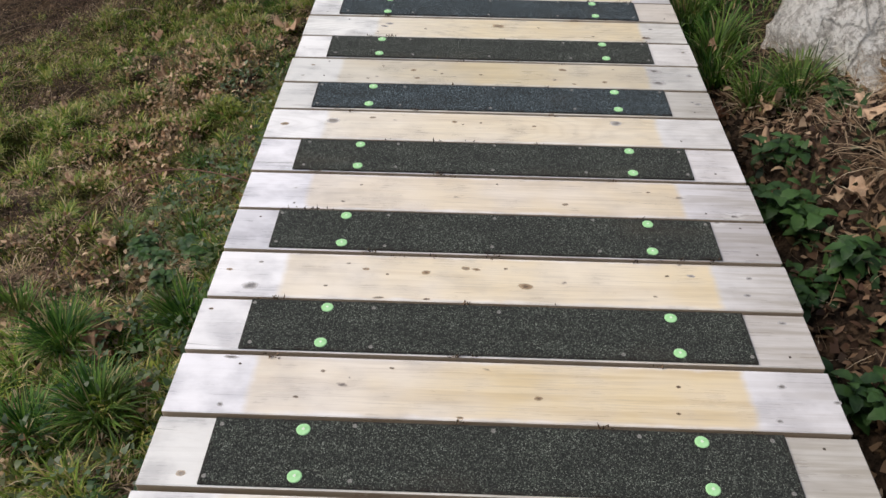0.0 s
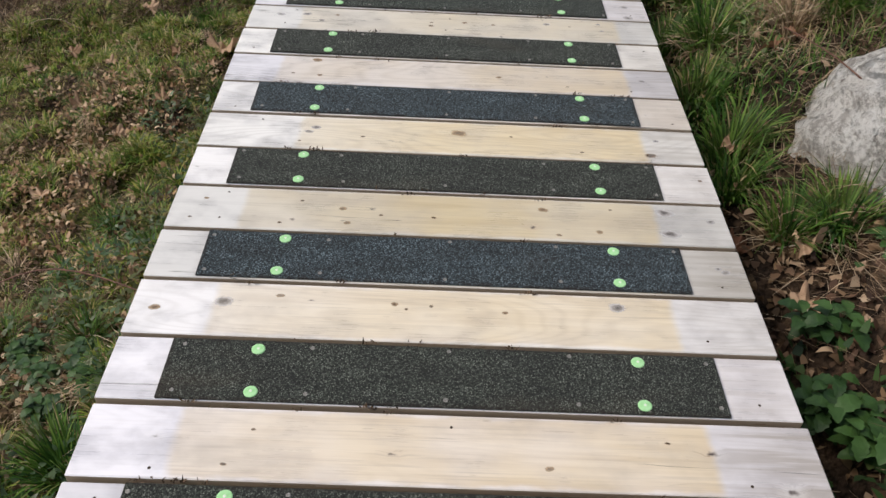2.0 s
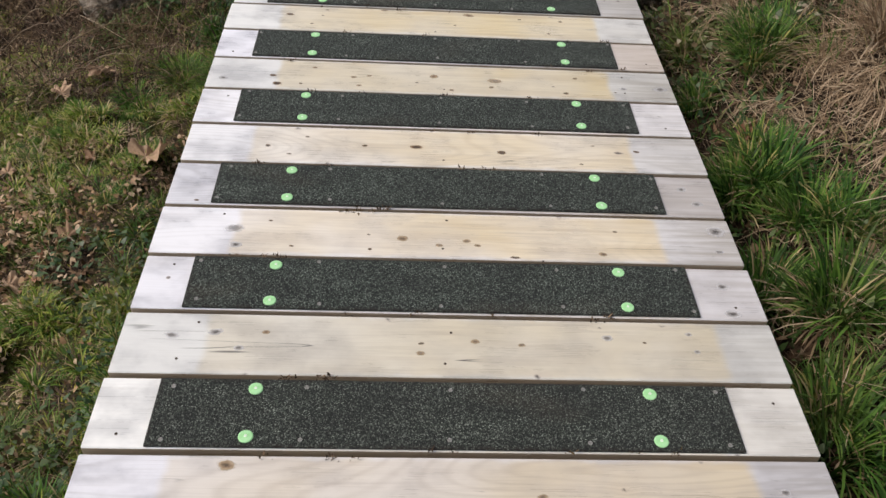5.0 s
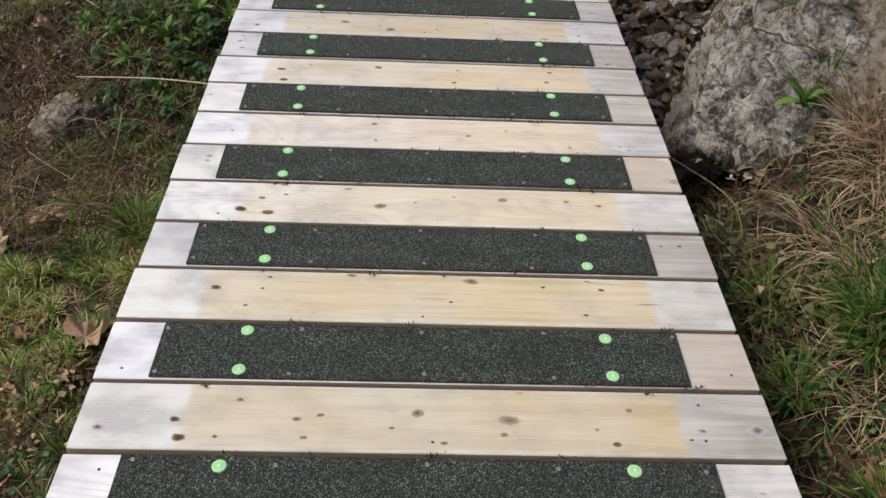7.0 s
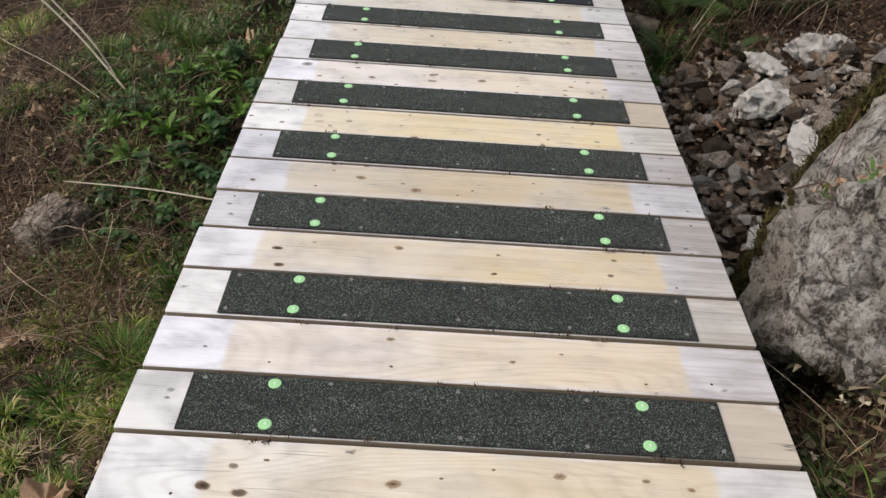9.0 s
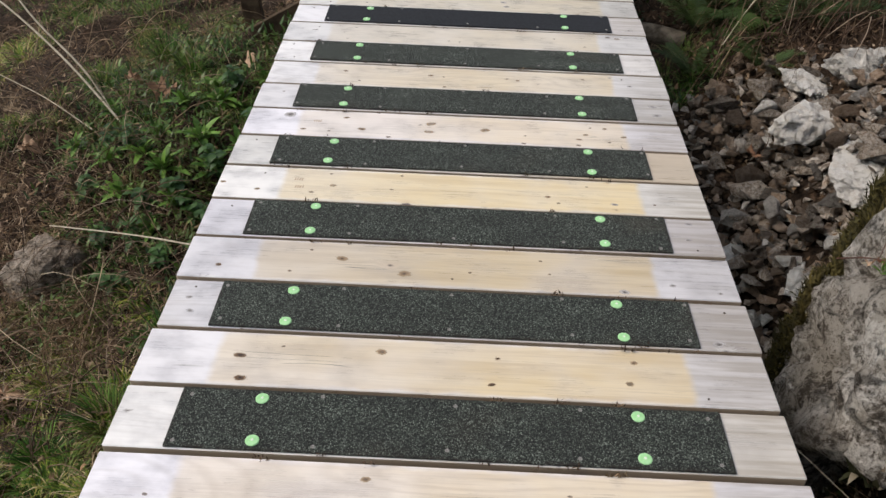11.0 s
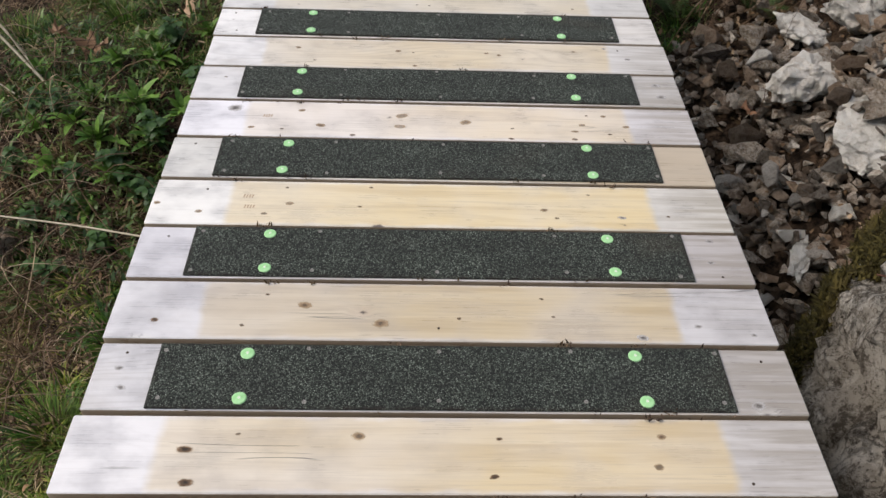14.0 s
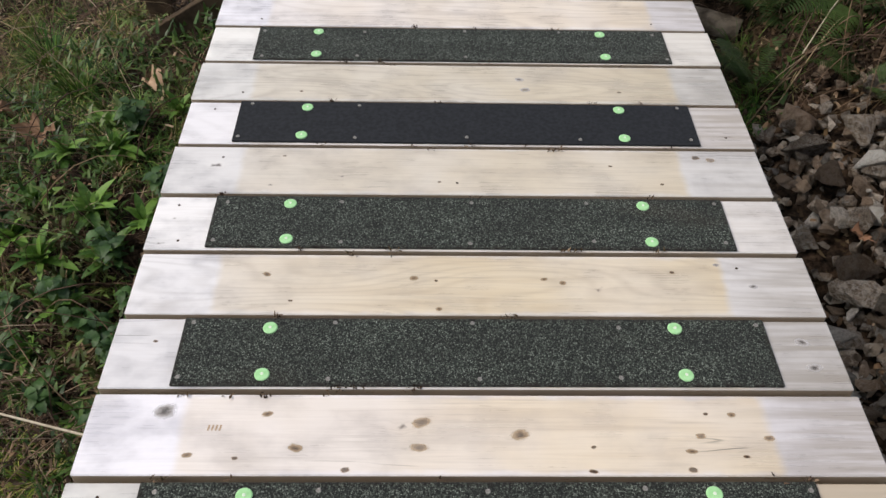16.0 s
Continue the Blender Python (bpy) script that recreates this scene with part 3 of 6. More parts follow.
# ---- ground ----
def spaced(lo, hi, step, far):
    a = np.arange(lo, hi + step / 2, step)
    grow = np.cumsum(step * 1.28 ** np.arange(1, 40))
    grow = grow[grow < far]
    return np.concatenate([(lo - grow)[::-1], a, hi + grow])


gx, gy = spaced(-6.0, 5.0, 0.055, 400), spaced(-2.0, 13.0, 0.055, 400)
mx, my = np.meshgrid(gx, gy)
mz = ground_z(mx, my)
cols = len(gx)
ii, jj = np.meshgrid(np.arange(cols - 1), np.arange(len(gy) - 1))
o = (jj * cols + ii).ravel()
ground = thing("ground", array_mesh("ground", np.stack([mx.ravel(), my.ravel(), mz.ravel()], 1), np.stack([o, o + 1, o + cols + 1, o + cols], 1)), GROUND,
               "mossy earth slope with soil, dead leaves and straw", "ground", kind="structure")

# ---- deck ----
PITCH = 0.386            # one gritted and one bare board
X0, X1 = -0.754, 0.775
FIRST, LAST = -8, 30
WIDE = 0.179
BARE, CLAD = 0.130, -0.063   # the middle of a bare and of a gritted board, from the start of a pitch
deck = tagged(new("boardwalk"), "raised boardwalk of weathered softwood planks with a honey-coloured worn middle", "boardwalk", kind="structure")
for x in (-0.62, 0.012, 0.645):
    part("stringer", slab("stringer", 0.045, (LAST - FIRST) * PITCH, 0.22, 0.004), BEAM, deck, m=pose(x, (LAST + FIRST) / 2 * PITCH, -0.158))
for y in (-2.2, 0.3, 2.8, 5.3, 7.8, 10.4):
    part("cross_beam", slab("cross_beam", 1.42, 0.09, 0.14, 0.005), BEAM, deck, m=pose(0.012, y, -0.34))
    for x in (-0.6, 0.62):
        g = float(ground_z(x, y)) - 0.3
        h = -0.41 - g
        if h > 0.05:
            part("post", slab("post", 0.09, 0.09, h, 0.006), BEAM, deck, m=pose(x, y + 0.0, g + h / 2))

# ---- anti-slip strips ----
strip_mesh = slab("strip", 1.242, 0.174, 0.006, 0.0015)
dot_mesh = disc("reflective_dot", 0.0155, 0.0035, 20)
pin_mesh = disc("pin", 0.0035, 0.0012, 10)
screw_mesh = disc("screw", 0.0052, 0.0022, 10)
for me, ma in ((dot_mesh, GLOW), (pin_mesh, PIN), (screw_mesh, STEEL)):
    me.materials.append(ma)
TOP = -0.006             # the boards' upper face; a strip's upper face is at 0


def strip(k):
    look_of = random.Random(500 + k)
    if k == 20:
        ma, label = RUBBER, "smooth black anti-slip strip with four lime dots"
    elif k in (4, 6):
        ma, label = GRIT_BLUE, "blue-grey gritted anti-slip strip with four lime dots"
    elif k < 8:
        ma, label = GRIT_BROWN, "dark olive gritted anti-slip strip with four lime dots"
    else:
        ma, label = GRIT, "dark green gritted anti-slip strip with four lime dots"
    root = tagged(new("anti_slip_strip"), label, "anti-slip strip", "strips along the boardwalk")
    root.matrix_world = pose(0, k * PITCH + CLAD + look_of.uniform(-0.0015, 0.0015), 0, 0, 0, look_of.uniform(-0.1, 0.1))
    drift = float(np.interp(k, (0, 7, 10, 12, 14, 17, 18, 20), (-0.005, -0.012, -0.012, -0.008, 0.001, 0.002, 0.008, 0.008)))
    me = strip_mesh.copy()
    me.materials.append(ma)
    part("grit_sheet", me, ma, root, m=pose(drift, 0, -0.003))
    for x in (-0.43, 0.43):
        for y in (0.0625, -0.0595):
            dot = part("reflective_dot", dot_mesh, GLOW, root, "lime green plastic dot", m=pose(x + look_of.uniform(-0.003, 0.003), y - 0.003 + look_of.uniform(-0.002, 0.002), 0))
            part("pin", pin_mesh, PIN, dot, m=pose(0, 0, 0.0036))
    for x in (-0.6, -0.305, 0.0, 0.295, 0.598):
        for y in (0.068, -0.068):
            if look_of.random() < 0.93:
                part("screw", screw_mesh, STEEL, root, m=pose(drift + x + look_of.uniform(-0.012, 0.012), y + look_of.uniform(-0.006, 0.006), 0, look_of.uniform(-6, 6)))


for k in range(FIRST, LAST):
    strip(k)

# ---- rocks ----
def rock(name, radii, place, seed, material, label, category, turn=(0, 0, 0), detail=5, **kw):
    ob = thing(name, boulder_mesh(name, radii, seed, detail, **kw), material, label, category)
    ob.matrix_world = pose(*place, *turn)
    return ob


def big_boulder():
    """The great outcrop: a steep dome with a sloping front and a flattened top."""
    bm = bmesh.new()
    bmesh.ops.create_icosphere(bm, subdivisions=7, radius=1)
    planes = [(Vector((0.05, -0.95, 0.32)).normalized(), 0.6), (Vector((-0.25, 0.1, 0.96)).normalized(), 1.36), (Vector((-0.75, -0.6, 0.3)).normalized(), 1.36)]
    off = Vector((31, 7, 12))
    for vert in bm.verts:
        d = vert.co.copy()
        k = 1 + 0.035 * noise.fractal(d * 2.2 + off, 1.0, 2.1, 4) + 0.018 * noise.fractal(d * 9 + off, 0.7, 2.1, 6) + 0.007 * noise.fractal(d * 40 + off, 0.7, 2.1, 3) - 0.02 * abs(noise.noise(d * 13 + off))
        p = Vector((d.x * 1.747, d.y * 1.634, d.z * 2.05)) * k
        for way, h in planes:
            over = p.dot(way) - h - 0.05 * noise.fractal(p * 1.8 + off, 1.0, 2.1, 5) - 0.02 * noise.fractal(p * 8 + off, 0.7, 2.1, 5)
            if over > 0:
                p -= way * over * 0.94
        # a long seam across the face
        seam = (p.z + 0.86 * p.y - 1.142) / 1.32 + 0.05 * noise.noise(p * 3) + 0.02 * noise.noise(p * 11)
        p += d * (-0.07 * math.exp(-(seam / 0.022) ** 2) + 0.025 * math.exp(-(max(-seam, 0) / 0.15) ** 2) * (seam < 0))
        # fissures break up the rock below the seam
        if seam < 0:
            q = p * 3.3 + off
            cell = noise.voronoi(Vector((q.x + 0.5 * noise.noise(q), q.y, q.z * 1.2)))[0]
            p -= d * 0.05 * math.exp(-((cell[1] - cell[0]) / 0.07) ** 2)
        # the foot of the face is hollowed out
        under = min(max((0.44 + 0.05 * noise.noise(p * 4) - p.z) / 0.3, 0), 1)
        if p.y < 0.22:
            p += Vector((0.26, 0.4, 0)) * under * min((0.22 - p.y) / 0.3, 1)
        vert.co = p
    ob = thing("boulder", bm_mesh("boulder", bm, True), BOULDER_ROCK, "large grey granite boulder with lichen and cracks beside the boardwalk", "boulder")
    ob.matrix_world = pose(2.69, 5.507, -0.717)
    return ob


BIG = big_boulder()
rock("boulder", (0.58, 0.64, 0.5), (1.78, 2.2, -0.22), 23, granite("speckled_granite", (0.42, 0.39, 0.36), (0.82, 0.79, 0.75), (0.9, 0.88, 0.85), dirt=0.2), "pale speckled granite boulder half buried in dry grass", "boulder", (0, 8, 20), 5, rough=0.13, flats=6, jag=0.04)
rock("field_stone", (0.2, 0.2, 0.14), (2.62, 10.6, -0.55), 37, ROCK_GREY, "grey stone under the fern thicket", "stone", (0, 0, 40), 4)
rock("field_stone", (0.075, 0.06, 0.05), (-1.5, 9.95, -1.12), 41, ROCK_PALE, "small grey stone at the foot of a post", "stone", (0, 0, 10), 3)

rubble = tagged(new("rubble_heap"), "heap of broken grey, white and rusty stones beside the boardwalk", "rubble")


def broken_stone(name, rng_s, points=9, flats=(0.5, 0.85), thicks=(0.22, 0.6)):
    """An angular broken stone: the hull of random points, about one unit long."""
    bm = bmesh.new()
    flat, thick = rng_s.uniform(*flats), rng_s.uniform(*thicks)
    for _ in range(points):
        d = Vector((rng_s.gauss(0, 1), rng_s.gauss(0, 1), rng_s.gauss(0, 1))).normalized() * rng_s.uniform(0.85, 1.0) * 0.5
        bm.verts.new((d.x, d.y * flat, d.z * thick))
    bmesh.ops.convex_hull(bm, input=bm.verts[:])
    bmesh.ops.delete(bm, geom=[g for g in bm.verts if not g.link_faces], context="VERTS")
    bmesh.ops.bevel(bm, geom=bm.edges[:], offset=0.012, segments=1, affect="EDGES")
    return bm_mesh(name, bm)


def craggy(name, radii, place, seed, material, label, turn):
    """A split stone with broken, pitted faces."""
    bm = bmesh.new()
    bm.from_mesh(broken_stone(name, random.Random(seed), 22))
    bmesh.ops.triangulate(bm, faces=bm.faces[:])
    bmesh.ops.subdivide_edges(bm, edges=bm.edges[:], cuts=5, use_grid_fill=True)
    off = Vector((seed, seed * 1.7, 3))
    for vert in bm.verts:
        k = 1 + 0.24 * noise.fractal(vert.co * 4 + off, 0.7, 2.2, 6) - 0.7 * max(0.0, noise.noise(vert.co * 5 + off) - 0.12) - 0.22 * abs(noise.noise(vert.co * 11 + off))
        vert.co = Vector((vert.co.x * radii[0] * 2.1, vert.co.y * radii[1] * 2.6, vert.co.z * radii[2] * 3.4)) * k
    ob = thing(name, bm_mesh(name, bm), material, label, "stone", smooth=False)
    ob.matrix_world = pose(*place, 10, 5, turn)
    return ob


stone_kinds = []
for s in range(18):
    me = broken_stone("stone", random.Random(70 + s), flats=(0.6, 0.92), thicks=(0.35, 0.75))
    me.materials.append(ROCK_WHITE if s % 9 == 4 else ROCK_RUBBLE)
    stone_kinds.append(me)


def in_heap(x, y, ragged):
    return (((x - 1.5) / 0.95) ** 2 + ((y - 7.85) / 1.15) ** 2 < 1.0 + ragged) & (y < 8.35 + 0.75 * (x - 0.9) + 0.6 * ragged)


def heap_pose(rs, x, y, s, lift):
    m = pose(x, y, float(ground_z(x, y)) + lift + s * 0.12, rs.uniform(-35, 35), rs.uniform(-35, 35), rs.uniform(0, 360))
    return m @ Matrix.Diagonal((s, s, s, 1))


rs = random.Random(5)
placed = 0
while placed < 300:
    x, y = rs.uniform(0.6, 2.6), rs.uniform(6.5, 9.9)
    if not in_heap(x, y, rs.uniform(-0.3, 0.2)):
        continue
    s = rs.uniform(0.1, 0.19) if placed % 4 else rs.uniform(0.19, 0.27)
    part("stone", stone_kinds[rs.randrange(18)], ROCK_RUBBLE, rubble, m=heap_pose(rs, x, y, s, rs.uniform(0.01, 0.12)))
    placed += 1
small_v, base_n = [], 0
kinds = []
for me in stone_kinds[:8]:
    co = np.array([vert.co[:] for vert in me.vertices])
    kinds.append((co, [tuple(p.vertices) for p in me.polygons]))
gravel_faces = []
while len(small_v) < 1700:
    x, y = rs.uniform(0.6, 2.9), rs.uniform(6.3, 10.2)
    if not in_heap(x, y, rs.uniform(-0.2, 0.45)):
        continue
    co, fs = kinds[rs.randrange(8)]
    m = np.array(heap_pose(rs, x, y, rs.uniform(0.045, 0.13), rs.uniform(0.0, 0.1)))
    small_v.append(co @ m[:3, :3].T + m[:3, 3])
    gravel_faces += [tuple(i + base_n for i in f) for f in fs]
    base_n += len(co)
gravel_me = bpy.data.meshes.new("small_stones")
gravel_me.from_pydata(np.concatenate(small_v).tolist(), [], gravel_faces)
thing("small_stones", gravel_me, ROCK_RUBBLE, "small broken stones between the rubble", "stones", kind="stuff", smooth=False)
for place, radii, seed, turn in (((1.86, 8.2, -0.74), (0.24, 0.18, 0.15), 51, 30), ((1.98, 8.62, -0.7), (0.2, 0.14, 0.12), 52, 70),
                                 ((2.36, 8.6, -0.62), (0.34, 0.22, 0.17), 53, 15), ((2.02, 7.76, -0.74), (0.17, 0.29, 0.11), 54, -25),
                                 ((2.32, 8.28, -0.68), (0.12, 0.09, 0.09), 55, 50), ((1.35, 7.5, -1.14), (0.16, 0.09, 0.06), 56, 20), ((1.6, 7.2, -1.02), (0.14, 0.08, 0.05), 57, 60)):
    craggy("white_stone", tuple(1.2 * w for w in radii), place, seed, ROCK_WHITE, "broken white stone lying on the rubble heap", turn)
rock("field_stone", (0.24, 0.19, 0.22), (-2.4, 7.9, -1.78), 31, FIELD_ROCK, "weathered tan-grey stone among bare brambles", "stone", (10, -24, 25), 5, rough=0.2, flats=12, jag=0.08)

# ---- moss on the boulder's shaded flank ----
def moss_on(ob, g, chosen, count, label, name="moss", tall=(0.015, 0.05), wide=(0.0025, 0.005)):
    me, m = ob.data, ob.matrix_world
    n = len(me.polygons)
    c, d = np.empty(n * 3), np.empty(n * 3)
    me.polygons.foreach_get("center", c)
    me.polygons.foreach_get("normal", d)
    rot = np.array(m.to_3x3())
    c, d = c.reshape(-1, 3) @ rot.T + np.array(m.translation), d.reshape(-1, 3) @ rot.T
    spots = c[chosen(c, d)]
    spots = spots[g.integers(0, len(spots), count)] + g.normal(0, 0.012, (count, 3))
    v, q, t = blade_arrays(spots, g.uniform(0, 6.283, count), g.uniform(*tall, count), g.uniform(*wide, count), g.uniform(0, 1.2, count), g.uniform(0, 1, count), g)
    return thing(name, array_mesh(name, v, q, t), DARK_MOSS, label, name, kind="stuff")


def back_rim(c, d):
    w = (c - np.array((2.69, 5.507, -0.717))) / np.array((1.747, 1.634, 2.05)) ** 2
    w = w[:, 1] / np.linalg.norm(w, axis=1)
    return (w > 0.47 + 0.12 * vnoise(c[:, 0] + c[:, 2], c[:, 1], 5.0, 9)) & (w < 0.68 + 0.15 * vnoise(c[:, 0], c[:, 2], 3.0, 93)) & (c[:, 0] < 1.7 + 1.0 * vnoise(c[:, 1], c[:, 2], 3.0, 94)) & (c[:, 2] > -1.0)


moss_on(BIG, np.random.default_rng(3), back_rim, 70000, "dark olive moss along the back of the boulder")

creeper = moss_on(BIG, np.random.default_rng(4), lambda c, d: (c[:, 2] < -0.16 - 0.2 * vnoise(c[:, 0] * 3, c[:, 1], 2.0, 19)) & (c[:, 2] > -0.75) & (c[:, 1] < 5.55) & (c[:, 0] < 1.9), 5200, "dark creeping leaves under the overhang of the boulder", "creeper", (0.03, 0.07), (0.006, 0.014))
creeper.data.materials[0] = blades("overhang_leaves", [(0, (0.02, 0.026, 0.012)), (0.5, (0.06, 0.062, 0.03)), (0.8, (0.16, 0.11, 0.07)), (1, (0.45, 0.39, 0.29))], 0.6, 0.1)

# ---- posts and timber beside the deck ----
def upright(x, y, top, side, label):
    g = float(ground_z(x, y)) - 0.25
    ob = thing("timber_post", slab("timber_post", side, side, top - g, 0.006, 2), BEAM, label, "post", smooth=False)
    ob.matrix_world = pose(x, y, (top + g) / 2, 0.6, -5.0, 8)


upright(-1.62, 10.1, 0.25, 0.135, "dark brown square timber post standing in the slope")
upright(-1.02, 10.62, -0.32, 0.14, "dark brown timber support post under the boardwalk edge")
brace = thing("timber_brace", slab("timber_brace", 0.5, 0.05, 0.13, 0.004, 1), BEAM, "dark brown sawn timber brace running from a post to the boardwalk", "timber", smooth=False)
brace.matrix_world = pose(-1.3, 9.85, -0.98, -8, -24, 20)

# ---- fallen wood ----
def stem(name, pts, r0, r1, material, label, category="twig", sides=6):
    """A bent stem; the line is smoothed between its given points."""
    p = [Vector(q) for q in pts]
    line = []
    for i in range(len(p) - 1):
        a, b, c, d = p[max(i - 1, 0)], p[i], p[i + 1], p[min(i + 2, len(p) - 1)]
        for k in range(5):
            t = k / 5
            line.append(0.5 * ((2 * b) + (c - a) * t + (2 * a - 5 * b + 4 * c - d) * t * t + (3 * b - a - 3 * c + d) * t ** 3))
    line.append(p[-1])
    n = len(line)
    radii = [r0 + (r1 - r0) * i / (n - 1) for i in range(n)]
    return thing(name, tube(name, line, radii, sides), material, label, category)


stem("fallen_log", [(0.75, 10.1, -1.03), (1.05, 9.9, -0.97), (1.3, 9.78, -0.93), (1.52, 9.66, -0.93)], 0.08, 0.06, BARK, "grey fallen log half sunk in soil beside the boardwalk", "log", 10)
stem("fallen_twig", [(-2.2, 7.72, -1.3), (-1.63, 7.5, -1.17), (-1.2, 7.36, -1.12), (-0.85, 7.26, -1.08)], 0.0035, 0.006, PALE_STEM, "thin bleached twig reaching out beside the boardwalk")
stem("dry_stalk", [(-2.2, 8.86, -1.3), (-2.55, 9.08, -1.02), (-2.92, 9.3, -0.8), (-3.25, 9.45, -0.62)], 0.009, 0.005, PALE_STEM, "tall bleached dead stalk leaning over green plants")
stem("dry_stalk", [(-2.26, 8.95, -1.3), (-2.5, 9.12, -1.05), (-2.8, 9.28, -0.82), (-3.05, 9.45, -0.58)], 0.009, 0.005, PALE_STEM, "tall bleached dead stalk leaning over green plants")
stem("dry_stalk", [(-2.35, 8.8, -1.35), (-2.7, 8.95, -1.2), (-3.05, 9.1, -1.12), (-3.4, 9.3, -1.05)], 0.004, 0.002, PALE_STEM, "bleached dead stalk lying on brown litter")
stem("fallen_twig", [(0.95, 5.75, -0.42), (1.03, 5.55, -0.38), (1.1, 5.3, -0.32), (1.16, 5.0, -0.3)], 0.0014, 0.0008, PALE_STEM, "thin pale twig hanging between boulder and boardwalk")
stem("bramble_cane", [(1.55, 2.0, -0.1), (1.42, 2.2, 0.06), (1.3, 2.45, 0.12), (1.24, 2.8, 0.06)], 0.004, 0.002, RED_STEM, "reddish bramble cane arching over a pale boulder", "bramble")
stem("bramble_cane", [(-2.35, 1.9, -1.62), (-2.1, 2.35, -1.25), (-1.7, 2.5, -1.05), (-1.2, 2.3, -0.95), (-0.9, 2.1, -1.0)], 0.004, 0.003, RED_STEM, "thin dark bramble cane arching over grass", "bramble")
stem("bramble_cane", [(2.55, 9.4, -0.4), (2.2, 9.55, -0.3), (1.85, 9.35, -0.45), (1.6, 9.1, -0.7)], 0.006, 0.003, PALE_STEM, "pale bramble cane arching over the rubble", "bramble")
stem("bramble_cane", [(3.1, 9.2, -0.1), (2.8, 9.55, 0.1), (2.45, 9.75, -0.05), (2.1, 9.6, -0.3)], 0.005, 0.003, PALE_STEM, "pale bramble cane arching over the rubble", "bramble")
stem("shrub_stem", [(2.75, 10.1, -0.7), (2.85, 10.15, -0.2), (2.95, 10.3, 0.4), (3.1, 10.35, 1.1)], 0.04, 0.025, BARK, "dark bare shrub stem rising from the fern thicket", "shrub", 8)
stem("dry_stalk", [(1.5, 4.95, -0.08), (1.52, 5.02, 0.12), (1.55, 5.1, 0.3), (1.45, 5.3, 0.42), (1.7, 5.6, 0.35)], 0.003, 0.002, PALE_STEM, "long pale grass stalk bent over by the boulder")


stem("fallen_twig", [(1.27, 6.12, 0.26), (1.21, 6.03, 0.2), (1.15, 5.94, 0.08)], 0.0022, 0.0014, RED_STEM, "thin dark twig leaning on the boulder")
stem("fallen_twig", [(1.15, 6.14, -0.08), (1.13, 5.95, 0.07), (1.1, 5.8, 0.16), (1.05, 5.66, 0.16)], 0.0025, 0.0015, RED_STEM, "thin bare twig lying along a seam of the boulder")


def bramble_thicket(name, rng, x0, x1, y0, y1, count, height, label):
    """Bare thin canes, arching and crossing, as one tangle."""
    vs, qs, n = [], [], 0
    for _ in range(count):
        x, y = rng.uniform(x0, x1), rng.uniform(y0, y1)
        a, l, h = rng.uniform(0, 6.283), rng.uniform(0.25, 0.85), rng.uniform(0.3, 1.0) * height
        if abs(x) < 1.9:
            a = rng.uniform(-1.0, 1.0) + (math.pi if x < 0 else 0.0)
        r = rng.uniform(0.0014, 0.0042)
        z = float(ground_z(x, y)) - 0.02
        steps = 6
        b = rng.uniform(-0.9, 0.9)
        for k in range(steps + 1):
            t = k / steps
            c = Vector((x + math.cos(a + b * t) * l * t, y + math.sin(a + b * t) * l * t, z + h * math.sin(min(t * 1.25, 1.25) * 2.0)))
            for e in range(3):
                w = 2.094 * e
                vs.append((c.x + math.cos(w) * r * (1 - 0.5 * t), c.y + math.sin(w) * r * (1 - 0.5 * t), c.z + (0.5 - (e == 0)) * r))
        for k in range(steps):
            for e in range(3):
                i, j = n + k * 3 + e, n + k * 3 + (e + 1) % 3
                qs.append((i, j, j + 3, i + 3))
        n += (steps + 1) * 3
    return thing(name, array_mesh(name, vs, qs), TWIG, label, "brambles", kind="stuff")


rng = np.random.default_rng(7)
bramble_thicket("bare_brambles", rng, -4.8, -1.3, 6.6, 8.6, 700, 0.34, "tangle of bare brown bramble canes on the slope")
bramble_thicket("bare_brambles", rng, -5.5, -1.3, 8.8, 12.0, 330, 0.22, "tangle of bare brown bramble canes on the slope")
bramble_thicket("bare_brambles", rng, -6.5, -3.4, 4.6, 9.5, 800, 0.3, "tangle of bare brown bramble canes on the slope")
bramble_thicket("bare_brambles", rng, 1.5, 4.2, 8.8, 11.5, 1300, 0.5, "tangle of bare brown canes over the stones")
canes = bramble_thicket("dry_canes", rng, 1.2, 3.4, 8.9, 10.6, 60, 0.48, "pale dry canes arching over the stones and ferns")
canes.data.materials[0] = STRAW
canes = bramble_thicket("dry_canes", rng, -3.8, -1.3, 6.8, 10.2, 90, 0.42, "pale dry canes standing on the slope")
canes.data.materials[0] = STRAW
bramble_thicket("bare_brambles", rng, -3.2, -1.0, 7.0, 10.2, 150, 0.34, "thin bare canes standing among weeds")
bramble_thicket("bare_brambles", rng, 0.85, 1.5, 4.6, 6.4, 45, 0.14, "thin bare canes in front of the boulder")

# ---- grass and litter ----
def patch(x, y):
    return 0.42 * vnoise(x, y, 0.9, 11) + 0.25 * vnoise(x, y, 2.7, 12) + 0.33 * vnoise(x, y, 4.5, 8)


def lawn(x, y):
    d = np.clip((patch(x, y) - 0.41) * 5, 0.03, 1)
    edge = y + 0.75 * np.exp(-(((x + 1.95) / 0.6) ** 2)) - 0.6 * rise(-x, 2.7, 3.3)
    return d * (1 - 0.95 * rise(edge + 1.2 * vnoise(x, y, 0.8, 15), 7.3, 8.0)) * (1 - 0.75 * rise(-x + 0.8 * vnoise(x, y, 0.7, 16), 3.3, 4.6))


def far_lawn(x, y):
    return np.clip((patch(x, y) - 0.42) * 4, 0, 1)


